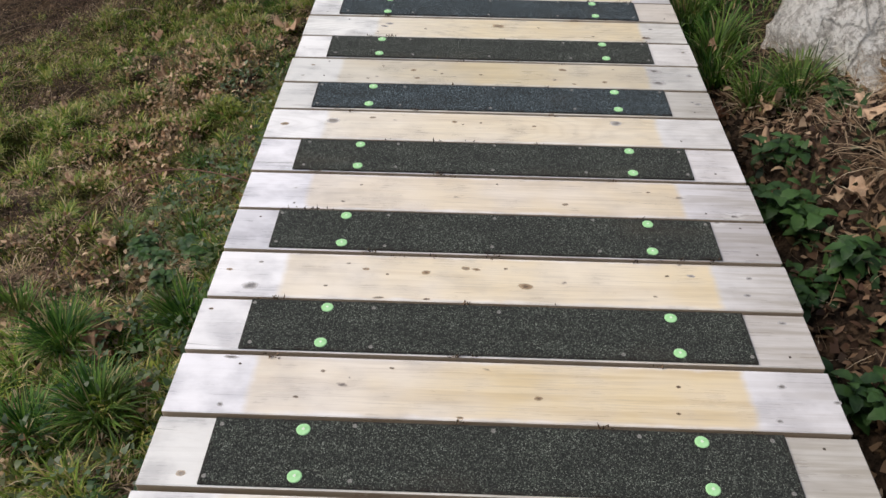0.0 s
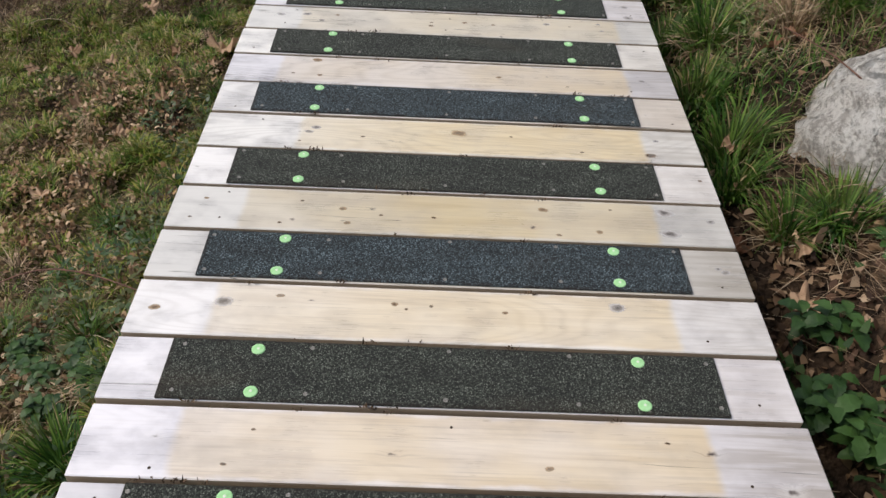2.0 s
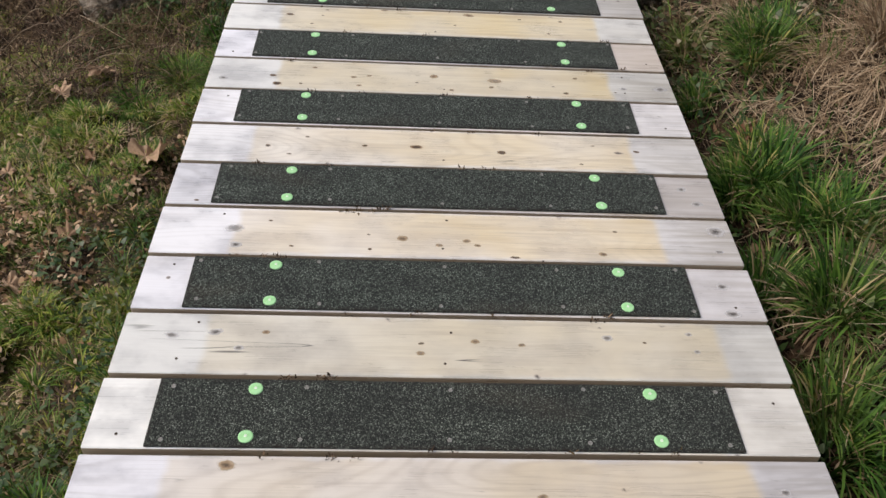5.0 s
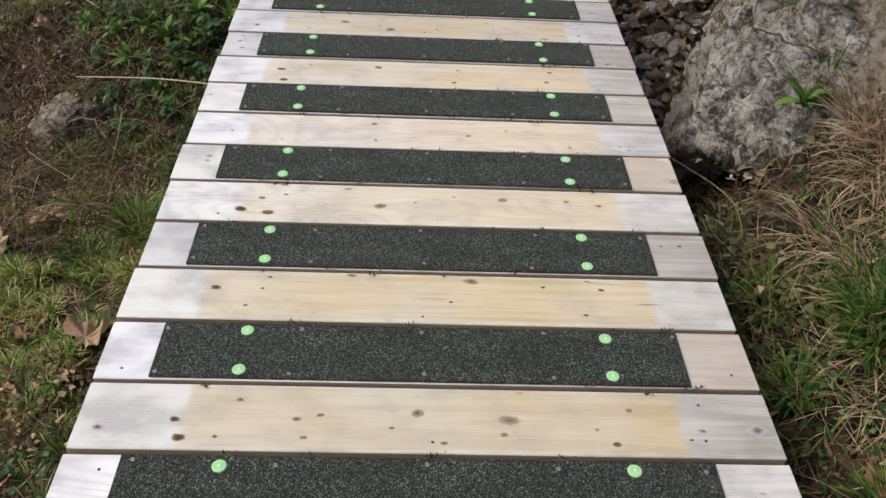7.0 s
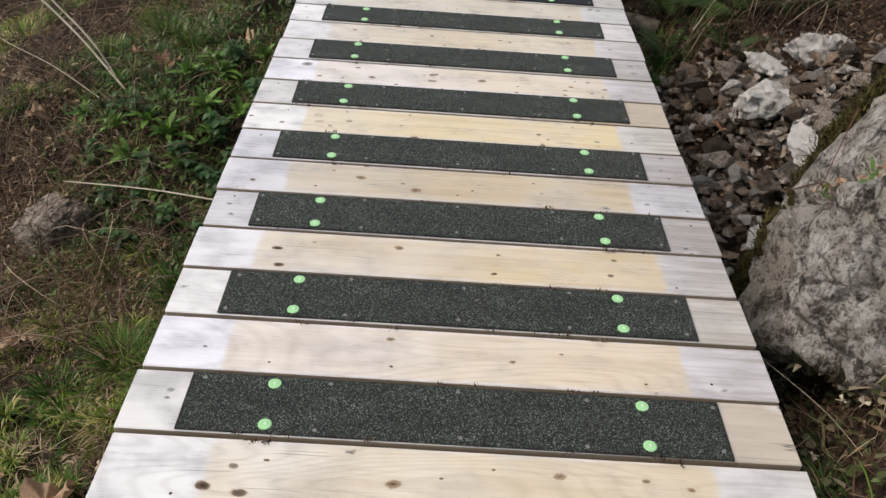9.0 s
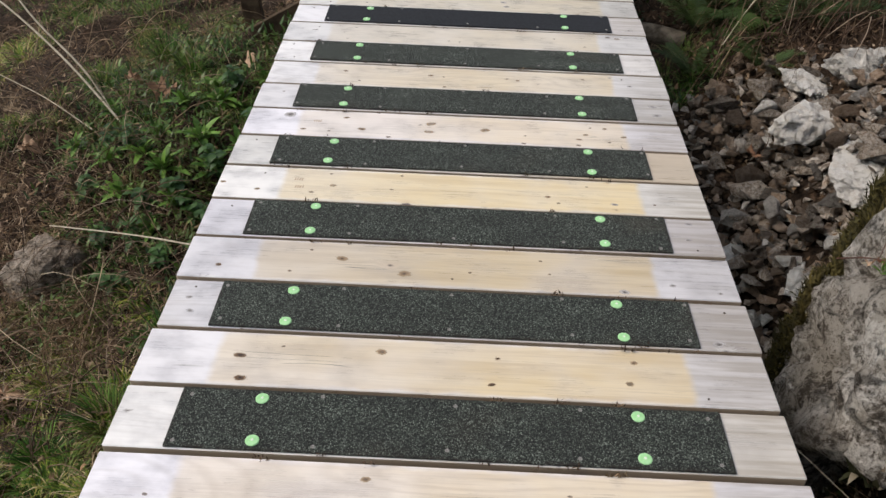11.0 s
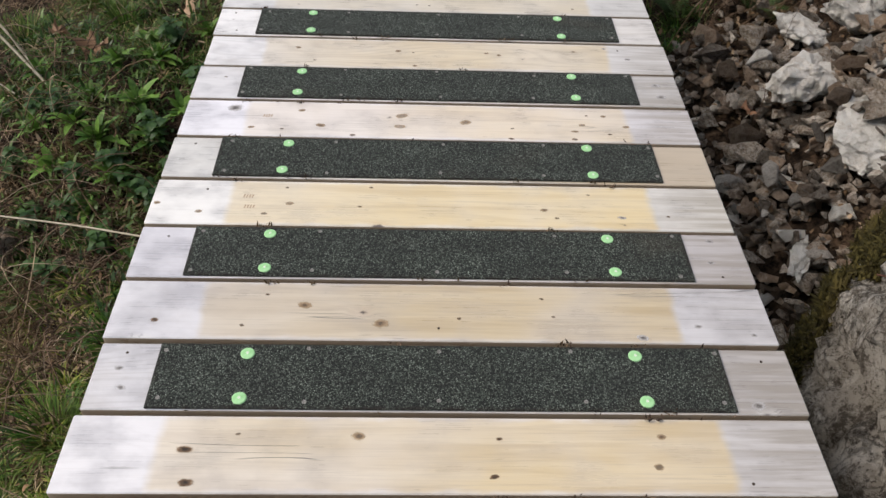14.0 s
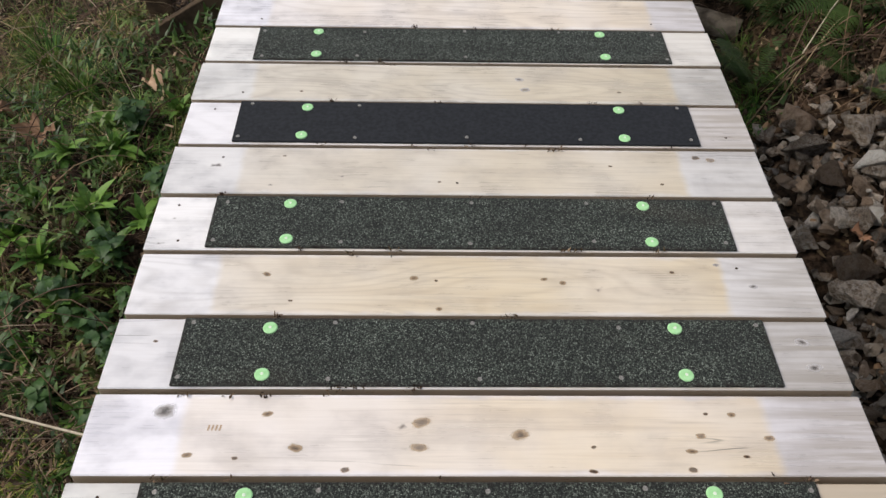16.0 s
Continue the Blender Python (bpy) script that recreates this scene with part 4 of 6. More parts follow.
def high_bank(x, y):
    return np.clip((patch(x, y) - 0.4) * 4.0, 0.03, 1) * rise(y, 1.7, 3.0) * (1 - rise(y, 4.5, 5.2)) * (1 - 0.95 * np.exp(-(((x - 1.5) / 0.38) ** 2) - ((y - 4.0) / 0.26) ** 2))


def anywhere(x, y):
    return np.clip(0.35 + 1.1 * (vnoise(x, y, 1.6, 21) - 0.3), 0.1, 1)


def off_deck_left(x, y):
    return anywhere(x, y) * (x < -0.3)


strewn("grass", rng, scatter(rng, -5.2, -0.45, -1.2, 8.3, 4350, lawn), (0.04, 0.12), 0.0023, (0.0, 1.3), (0.1, 1.2), GRASS, "short mossy green grass with yellow blades on the slope", "grass")
strewn("moss", rng, scatter(rng, -5.2, -0.45, -1.2, 7.6, 1700, lambda x, y: np.clip(1.1 - lawn(x, y), 0, 1) * anywhere(x, y)), (0.012, 0.04), 0.0036, (0.0, 1.0), (0.0, 0.8), MOSS, "olive moss between grass tufts", "moss")
strewn("grass", rng, scatter(rng, -5.0, -0.9, 8.6, 12.2, 1500, far_lawn), (0.05, 0.16), 0.0026, (0.0, 1.0), (0.2, 1.2), SEDGE, "patches of green grass on the brown slope", "grass")
strewn("straw", rng, scatter(rng, -6.0, -0.5, -1.2, 12.2, 620, lambda x, y: off_deck_left(x, y) * (1 - 0.8 * rise(y, 7.2, 8.0))), (0.04, 0.2), 0.0011, (1.5, 2.1), (-0.2, 0.25), STRAW, "scattered dry straw on the slope", "straw", lift=0.03)
strewn("leaf_litter", rng, scatter(rng, -6.0, -0.5, -1.2, 12.5, 330, off_deck_left), (0.015, 0.055), 0.008, (1.4, 2.2), (-0.5, 0.5), LITTER, "brown leaf litter on the slope", "litter", lift=0.012)
strewn("leaf_litter", rng, scatter(rng, -6.0, -1.2, 6.7, 12.5, 1500, lambda x, y: anywhere(x, y)), (0.03, 0.12), 0.004, (1.2, 2.2), (-0.4, 0.4), DARK_LITTER, "dark brown stalks and leaf litter among brambles", "litter", lift=0.05)
strewn("grass", rng, scatter(rng, 0.72, 3.4, 1.6, 5.3, 2600, high_bank), (0.05, 0.16), 0.003, (0.0, 0.9), (0.1, 1.2), SEDGE, "lush dark green grass on the bank beside the boardwalk", "grass", 4)
strewn("straw", rng, scatter(rng, 0.75, 4.0, -1.2, 5.6, 5200, lambda x, y: anywhere(x, y) * (0.35 + 0.65 * rise(x, 0.95, 1.4)) * (0.12 + 0.88 * rise(y + 1.6 * (x - 1.1), 1.3, 2.2))), (0.08, 0.26), 0.0011, (1.3, 2.15), (-0.5, 0.6), STRAW, "dry tan grass and needles covering the bank", "straw", lift=0.05)
strewn("leaf_litter", rng, scatter(rng, 0.72, 4.0, -1.2, 5.6, 700, anywhere), (0.025, 0.06), 0.008, (1.4, 2.2), (-0.6, 0.6), LITTER, "brown dead leaves covering the bank", "litter", lift=0.02)
strewn("leaf_litter", rng, scatter(rng, 0.7, 4.6, 6.4, 12.5, 1300, lambda x, y: anywhere(x, y) * (1 - 0.75 * in_heap(x, y, 0.0))), (0.025, 0.09), 0.008, (1.2, 2.2), (-0.6, 0.6), DARK_LITTER, "brown litter of the stony hollow", "litter", lift=0.05)
clumps_back = scatter(rng, 0.8, 2.0, 8.5, 10.0, 60, lambda x, y: anywhere(x, y) * rise(y - 0.5 * (x - 1.0), 8.6, 8.9) * (1 - rise(y, 9.4, 9.6)))
strewn("ground_cover_leaves", rng, scatter(rng, -2.1, -0.7, 0.4, 5.2, 760, lambda x, y: np.clip((vnoise(x, y, 1.4, 31) - 0.4) * 4, 0, 1)), (0.03, 0.06), 0.012, (0.8, 2.0), (-0.2, 0.7), blades("ivy_leaves", [(0, (0.016, 0.038, 0.014)), (0.7, (0.05, 0.09, 0.035)), (1, (0.1, 0.15, 0.07))], 0.4, 0.1), "small dark green bramble leaves along the boardwalk", "ground cover", lift=0.12)
strewn("ground_cover_leaves", rng, scatter(rng, -2.9, -0.7, 7.2, 9.9, 1300, lambda x, y: np.clip((vnoise(x, y, 1.6, 33) - 0.38) * 4, 0, 1)), (0.05, 0.11), 0.008, (0.2, 1.5), (0.0, 1.0), blades("weed_leaves", [(0, (0.014, 0.036, 0.010)), (0.6, (0.05, 0.105, 0.022)), (1, (0.13, 0.21, 0.055))], 0.4, 0.15), "low green weeds and bramble leaves on the slope", "ground cover", lift=0.14)
strewn("ground_cover_leaves", rng, scatter(rng, 0.74, 1.35, -0.2, 2.0, 500, lambda x, y: np.clip((vnoise(x, y, 2.2, 35) - 0.35) * 3, 0, 1)), (0.03, 0.06), 0.012, (0.8, 1.9), (-0.2, 0.7), blades("nettle_leaves", [(0, (0.012, 0.03, 0.01)), (1, (0.04, 0.085, 0.02))], 0.5, 0.1), "dark green leaves along the boardwalk edge", "ground cover", lift=0.12)
strewn("leaf_litter", rng, scatter(rng, 0.72, 1.9, 4.3, 6.4, 5200, anywhere), (0.02, 0.07), 0.004, (1.0, 2.2), (-0.6, 0.6), DARK_LITTER, "dark litter in front of the boulder", "litter", lift=0.04)
strewn("ground_cover_leaves", rng, scatter(rng, 0.74, 1.6, 4.4, 6.3, 2600, anywhere), (0.025, 0.05), 0.012, (0.8, 1.9), (-0.2, 0.7), blades("creeper_leaves", [(0, (0.02, 0.034, 0.014)), (0.7, (0.06, 0.085, 0.03)), (0.9, (0.2, 0.15, 0.1)), (1, (0.42, 0.38, 0.29))], 0.5, 0.1), "dark creeping leaves in front of the boulder", "ground cover", lift=0.1)
strewn("ground_cover_leaves", rng, scatter(rng, 0.9, 4.4, 9.2, 12.4, 2000, lambda x, y: anywhere(x, y) * rise(y + 0.9 * (x - 1.7), 9.6, 10.0)), (0.03, 0.09), 0.012, (0.4, 1.7), (-0.2, 0.8), blades("shade_leaves", [(0, (0.010, 0.028, 0.010)), (1, (0.035, 0.075, 0.02))], 0.5, 0.1), "dark green undergrowth behind the stones", "ground cover", lift=0.35)


def clumps(name, g, places, per, reach, material, label, category, lean=(0.05, 0.7), wide=1.0):
    """Small grass clumps: blades that spread from shared centres."""
    n = len(places)
    size = np.repeat(g.uniform(0.5, 1.0, n) * reach, per)
    a = g.uniform(0, 6.283, n * per)
    r = np.sqrt(g.uniform(0, 1, n * per)) * size * 0.3
    base = np.repeat(places, per, 0) + np.stack([r * np.cos(a), r * np.sin(a), np.full(n * per, -0.005)], 1)
    v, q, t = blade_arrays(base, a + g.normal(0, 0.6, n * per), size * g.uniform(0.5, 1.0, n * per), wide * g.uniform(0.0014, 0.0028, n * per), g.uniform(lean[0], lean[1], n * per), g.uniform(0.4, 1.6, n * per), g, 4)
    return thing(name, array_mesh(name, v, q, t), material, label, category, kind="stuff")


clumps("grass_clumps", rng, scatter(rng, -5.0, -0.6, -1.2, 7.7, 85, lambda x, y: np.clip((patch(x, y) - 0.42) * 5, 0.03, 1) * (1 - rise(-x, 3.0, 4.6) * 0.7)), 46, 0.16, GRASS, "small green grass clumps on the slope", "grass", wide=1.6)
clumps("straw_clumps", rng, scatter(rng, -5.0, -0.6, -1.2, 7.4, 34, lambda x, y: anywhere(x, y) * (vnoise(x, y, 2.2, 44) > 0.45)), 34, 0.22, STRAW, "dry bent straw clumps on the slope", "straw", (0.8, 1.7))
clumps("weed_clumps", rng, scatter(rng, -2.6, -0.75, 7.6, 9.9, 26, anywhere), 50, 0.16, SEDGE, "fresh green weed clumps on the slope", "weeds")
clumps("litter_clumps", rng, scatter(rng, -5.0, -0.6, -1.2, 8.0, 60, lambda x, y: np.clip((0.62 - patch(x, y)) * 5, 0, 1)), 44, 0.14, DARK_LITTER, "matted brown stalks on the slope", "litter", (0.6, 1.7))
strewn("leaf_litter", rng, scatter(rng, -5.0, -0.6, -1.2, 7.6, 900, lambda x, y: np.clip((vnoise(x, y, 3.1, 52) - 0.5) * 5, 0.03, 1)), (0.025, 0.06), 0.011, (0.9, 2.0), (-1.6, 1.6), LITTER, "curled reddish-brown leaf scraps in patches on the slope", "litter", 4, lift=0.035)
clumps("grass_clumps", rng, scatter(rng, -2.2, -0.7, -1.2, 8.0, 24, anywhere), 50, 0.2, SEDGE, "dark green grass clumps along the boardwalk", "grass")
clumps("grass_clumps", rng, scatter(rng, -2.6, -0.8, 7.3, 9.6, 12, anywhere), 50, 0.2, SEDGE, "green grass and weed clumps on the slope", "grass")
clumps("grass_clumps", rng, scatter(rng, -4.0, -0.9, 8.8, 11.5, 46, far_lawn), 50, 0.19, LUSH, "dark green grass clumps on the slope", "grass")
clumps("grass_clumps", rng, clumps_back, 44, 0.24, SEDGE, "dark olive grass behind the stones", "grass")


def tuft(x, y, reach, count, seed, material=SEDGE, label="dark green grass tuft with arching blades"):
    """A tuft of fresh blades with some dead ones hanging round its foot."""
    g = np.random.default_rng(seed)
    root = tagged(new("grass_tuft"), label, "grass tuft", "grass tufts beside the boardwalk")
    root.matrix_world = pose(x, y, float(ground_z(x, y)))
    sets = (("foliage", count, material, (0.0, 0.55), (0.2, 1.2), 1.0, ""),
            ("thatch", count // 6, STRAW, (0.7, 1.5), (0.2, 0.9), 0.8, "bleached dead blades round the foot"))
    for name, n, ma, lean, curl, far, text in sets:
        a = g.uniform(0, 6.283, n)
        r = np.sqrt(g.uniform(0, 1, n)) * reach * 0.28
        base = np.stack([r * np.cos(a), r * np.sin(a), ground_z(x + r * np.cos(a), y + r * np.sin(a)) - float(ground_z(x, y)) - 0.01], 1)
        me = array_mesh(name, *blade_arrays(base, a + g.normal(0, 0.5, n), g.uniform(0.5, 1.0, n) * reach * far, g.uniform(0.0022, 0.005, n), g.uniform(*lean, n), g.uniform(*curl, n), g, 5))
        part(name, me, ma, root, text)


for i, (x, y, reach, count) in enumerate((
        (-1.56, 1.05, 0.27, 340), (-1.85, 0.98, 0.26, 260), (-1.93, 1.55, 0.27, 340), (-1.42, 1.78, 0.3, 300), (-1.62, 2.58, 0.2, 160), (-2.4, 2.0, 0.24, 150),
        (-1.55, 3.4, 0.2, 140), (-1.3, 6.9, 0.3, 280), (-1.45, 7.3, 0.28, 240), (-1.25, 6.4, 0.26, 200), (-2.2, 9.9, 0.26, 240), (-1.9, 9.5, 0.24, 200), (-2.5, 9.4, 0.25, 200), (-1.2, 5.0, 0.2, 120), (-1.1, 6.0, 0.24, 220), (-1.15, 6.35, 0.28, 260), (-1.35, 6.65, 0.3, 280), (-1.65, 6.8, 0.28, 240), (-1.15, 5.6, 0.2, 160), (-1.95, 6.65, 0.24, 200),
        (1.02, 2.42, 0.24, 260), (1.09, 1.94, 0.2, 200), (1.24, 1.93, 0.22, 220), (0.98, 2.75, 0.26, 240), (1.0, 2.25, 0.22, 260), (1.5, 2.95, 0.25, 220),
        (1.08, 3.72, 0.2, 220), (1.1, 3.15, 0.26, 300), (1.8, 3.6, 0.26, 240), (0.98, 3.74, 0.2, 240), (1.14, 3.5, 0.22, 240), (1.75, 4.7, 0.3, 300),
        (1.2, 4.45, 0.19, 240), (1.03, 4.62, 0.15, 160), (0.95, 3.3, 0.22, 200))):
    tuft(x, y, reach, count, 40 + i)
for i, (x, y, reach, count) in enumerate(((1.55, 4.15, 0.3, 260), (1.7, 4.9, 0.36, 320), (1.5, 5.0, 0.3, 260), (1.35, 2.95, 0.2, 160), (1.9, 4.4, 0.32, 240), (1.6, 5.25, 0.34, 300), (1.85, 5.1, 0.34, 280), (1.45, 5.15, 0.26, 200))):
    tuft(x, y, reach, count, 140 + i, STRAW, "dry tan grass tuft beaten down on the bank")

for i, (x, y, reach, count) in enumerate(((1.19, 4.33, 0.2, 380), (1.27, 4.38, 0.19, 280), (1.0, 4.3, 0.14, 160), (1.55, 4.72, 0.2, 180), (1.0, 3.72, 0.2, 280), (1.08, 3.88, 0.16, 180),
                                          (0.98, 3.32, 0.2, 260), (1.22, 3.45, 0.2, 240), (1.0, 2.88, 0.2, 240), (1.1, 3.55, 0.18, 180), (1.5, 3.3, 0.2, 160))):
    tuft(x, y, reach, count, 200 + i, LUSH, "fresh green grass tuft on the bank beside the boardwalk")


def rock_tuft(x, y, z, reach, count, seed):
    """A little tuft growing out of the face of the boulder."""
    g = np.random.default_rng(seed)
    spot = BIG.matrix_world @ BIG.closest_point_on_mesh(BIG.matrix_world.inverted() @ Vector((x, y, z)))[1]
    root = tagged(new("grass_tuft"), "small green and straw-coloured grass tuft growing on the boulder", "grass tuft", "grass tufts beside the boardwalk")
    root.matrix_world = pose(*spot)
    for name, n, ma, lean in (("foliage", count, LUSH, (0.0, 0.8)), ("thatch", count // 2, STRAW, (0.6, 1.5))):
        a = g.uniform(0, 6.283, n)
        r = np.sqrt(g.uniform(0, 1, n)) * reach * 0.3
        base = np.stack([r * np.cos(a), r * np.sin(a), np.full(n, -0.03)], 1)
        part(name, array_mesh(name, *blade_arrays(base, a, g.uniform(0.5, 1.0, n) * reach, g.uniform(0.0016, 0.0032, n), g.uniform(*lean, n), g.uniform(0.2, 1.2, n), g, 4)), ma, root)


for i, (x, y, z, reach, count) in enumerate(((1.32, 5.58, 0.26, 0.14, 70), (1.5, 5.7, 0.4, 0.18, 90), (1.45, 5.4, 0.2, 0.16, 60), (1.62, 5.5, 0.35, 0.2, 90))):
    rock_tuft(x, y, z, reach, count, 240 + i)

gs = np.random.default_rng(17)
strewn("ground_cover_leaves", gs, scatter(gs, 0.82, 1.25, 2.6, 5.0, 1500, anywhere), (0.02, 0.045), 0.008, (0.6, 1.9), (-0.2, 0.7), blades("bank_leaves", [(0, (0.02, 0.05, 0.014)), (0.8, (0.075, 0.13, 0.035)), (1, (0.2, 0.24, 0.09))], 0.45, 0.15), "small dark green leaves creeping along the boardwalk edge", "ground cover", lift=0.12)
ORANGE_SCRAPS = blades("orange_scraps", [(0, (0.12, 0.06, 0.03)), (0.5, (0.36, 0.22, 0.12)), (1, (0.66, 0.5, 0.35))], 0.7, 0.15)
strewn("leaf_litter", gs, scatter(gs, -3.6, -0.9, -0.8, 6.8, 620, lambda x, y: np.clip((vnoise(x, y, 2.0, 81) - 0.4) * 4, 0.05, 1)), (0.03, 0.06), 0.014, (0.7, 1.9), (-1.8, 1.8), ORANGE_SCRAPS, "orange-brown crumpled leaf scraps on the slope", "litter", 5, lift=0.05)
strewn("moss", gs, scatter(gs, -2.6, -0.75, -0.5, 6.6, 3200, lambda x, y: np.clip((vnoise(x, y, 1.9, 83) - 0.6) * 6, 0, 1)), (0.015, 0.045), 0.0036, (0.0, 1.0), (0.0, 0.8), MOSS, "cushions of yellow-green moss on the slope", "moss")
strewn("leaf_litter", gs, scatter(gs, -4.0, -1.35, 6.6, 8.4, 700, anywhere), (0.03, 0.08), 0.006, (0.6, 2.0), (-1.2, 1.2), DARK_LITTER, "dark brown scraps of leaves hanging in bare brambles", "litter", 4, lift=0.16)
clumps("grass_clumps", gs, scatter(gs, 0.8, 1.6, 4.6, 5.15, 40, anywhere), 36, 0.2, SEDGE, "dark grass at the edge of the hollow", "grass", (0.1, 1.1), 1.4)
clumps("straw_clumps", gs, scatter(gs, 1.15, 1.7, 4.75, 5.3, 30, anywhere), 40, 0.24, STRAW, "tan grass hanging over the hollow", "straw", (0.6, 1.6), 0.8)
clumps("straw_mat", gs, scatter(gs, 1.1, 2.1, 3.65, 4.3, 80, lambda x, y: rise(x, 1.1, 1.35)), 50, 0.26, STRAW, "mat of flattened pinkish-tan grass on the bank", "straw", (1.1, 1.9), 0.8)
clumps("straw_mat", gs, scatter(gs, 1.18, 1.75, 3.75, 4.25, 60, anywhere), 44, 0.24, STRAW, "mat of flattened pinkish-tan grass between green tufts", "straw", (1.0, 1.8), 0.8)
clumps("straw_mat", gs, scatter(gs, 1.25, 1.9, 4.55, 4.95, 56, anywhere), 44, 0.24, STRAW, "mat of flattened pinkish-tan grass above the hollow", "straw", (1.0, 1.8), 0.8)
strewn("leaf_litter", gs, scatter(gs, 0.8, 2.2, 0.2, 4.6, 380, lambda x, y: np.clip((vnoise(x, y, 2.6, 73) - 0.45) * 5, 0.05, 1)), (0.03, 0.07), 0.013, (0.9, 2.0), (-1.5, 1.5), LITTER, "curled red-brown dead leaves between the grass tufts", "litter", 4, lift=0.05)
strewn("leaf_litter", gs, scatter(gs, 0.74, 1.7, -0.8, 2.2, 1500, lambda x, y: anywhere(x, y) * (1 - rise(y + 1.6 * (x - 1.1), 1.6, 2.6))), (0.025, 0.06), 0.012, (0.9, 2.0), (-1.5, 1.5), blades("old_leaves", [(0.0, (0.03, 0.017, 0.012)), (0.6, (0.11, 0.06, 0.038)), (0.92, (0.22, 0.135, 0.085)), (1.0, (0.45, 0.33, 0.23))], 0.7, 0.1), "matted dark red-brown leaves beside the boardwalk", "litter", 4, lift=0.04)
strewn("leaf_litter", gs, scatter(gs, 0.7, 2.6, 6.6, 9.4, 260, anywhere), (0.02, 0.05), 0.010, (0.9, 2.0), (-1.5, 1.5), LITTER, "curled brown leaves between the stones", "litter", 4, lift=0.1)
strewn("leaf_litter", gs, scatter(gs, -4.4, -1.0, 6.5, 11.5, 800, lambda x, y: anywhere(x, y) * np.clip((vnoise(x, y, 2.3, 71) - 0.42) * 4, 0.04, 1)), (0.03, 0.08), 0.007, (1.0, 2.1), (-0.9, 0.9), LITTER, "brown and pinkish dead leaves and stalks among brambles", "litter", 4, lift=0.07)
clumps("grass_clumps", gs, scatter(gs, -5.2, -3.4, 9.1, 10.6, 60, anywhere), 60, 0.2, GRASS, "bright yellow-green grass at the top of the slope", "grass", wide=1.7)
clumps("grass_clumps", gs, scatter(gs, -4.2, -2.9, 7.4, 9.2, 16, anywhere), 50, 0.16, GRASS, "thin green grass growing through dead brambles", "grass", wide=1.5)
clumps("litter_clumps", gs, scatter(gs, -2.7, -1.3, 6.6, 7.8, 90, anywhere), 50, 0.15, DARK_LITTER, "matted dark brown stalks below the brambles", "litter", (0.6, 1.7))
strewn("leaf_litter", gs, scatter(gs, -4.2, -1.5, 6.8, 9.0, 700, anywhere), (0.03, 0.07), 0.008, (0.8, 2.0), (-1.4, 1.4), LITTER, "reddish-brown and tan dead leaves under brambles", "litter", 4, lift=0.08)
strewn("straw", gs, scatter(gs, -4.4, -1.5, 6.8, 9.2, 900, anywhere), (0.1, 0.3), 0.0013, (1.0, 1.9), (-0.5, 0.6), STRAW, "dry tan stalks tangled with brambles", "straw", lift=0.1)
clumps("grass_clumps", gs, scatter(gs, 0.85, 1.7, 8.4, 9.3, 60, lambda x, y: anywhere(x, y) * rise(y - 0.75 * (x - 0.9), 8.4, 8.6)), 44, 0.18, SEDGE, "dark green grass where the rubble ends", "grass")
strewn("ground_cover_leaves", gs, scatter(gs, 0.85, 1.7, 8.4, 9.3, 700, lambda x, y: anywhere(x, y) * rise(y - 0.75 * (x - 0.9), 8.4, 8.6)), (0.03, 0.07), 0.011, (0.4, 1.7), (-0.2, 0.8), FRESH_SHADE, "dark green low plants where the rubble ends", "ground cover", lift=0.16)
clumps("grass_clumps", gs, scatter(gs, -3.9, -1.7, 5.0, 7.3, 70, anywhere), 60, 0.11, LUSH, "short fresh green grass on the slope", "grass", wide=1.4)
clumps("straw_clumps", gs, scatter(gs, -4.2, -1.0, 6.6, 11.0, 5, anywhere), 40, 0.26, STRAW, "bleached bent straw among brambles", "straw", (0.7, 1.7), 0.9)
strewn("leaf_litter", gs, scatter(gs, 1.5, 4.4, 7.9, 11.0, 1300, lambda x, y: anywhere(x, y) * rise(y + 0.9 * (x - 1.7), 8.6, 9.2)), (0.02, 0.05), 0.007, (1.0, 2.1), (-0.9, 0.9), DARK_LITTER, "brown dead leaves under the thicket", "litter", 4, lift=0.1)
spread = scatter(gs, 1.2, 2.3, 4.55, 5.25, 70, lambda x, y: rise(x + 0.5 * (5.0 - y), 1.25, 1.45))
clumps("straw_mound", gs, spread, 60, 0.36, STRAW, "mound of beaten-down tan grass beside the boulder", "straw", (0.5, 1.5), 0.8)
spread = scatter(gs, 0.78, 1.5, 4.7, 5.5, 45, anywhere)
clumps("dark_weeds", gs, spread, 22, 0.16, blades("dark_weed_leaves", [(0, (0.012, 0.026, 0.008)), (0.8, (0.05, 0.08, 0.02)), (1, (0.3, 0.24, 0.14))], 0.5, 0.1), "dark weeds in the hollow before the boulder", "weeds", (0.2, 1.2), 2.6)
spread = scatter(gs, 0.76, 1.9, -0.6, 3.6, 46, lambda x, y: anywhere(x, y) * (vnoise(x, y, 1.7, 61) > 0.4) * rise(x, 0.85, 1.1) * rise(y + 1.6 * (x - 1.1), 1.3, 2.2))
clumps("straw_clumps", gs, spread, 50, 0.3, STRAW, "patches of tan flattened grass on the bank", "straw", (0.9, 1.7), 0.8)

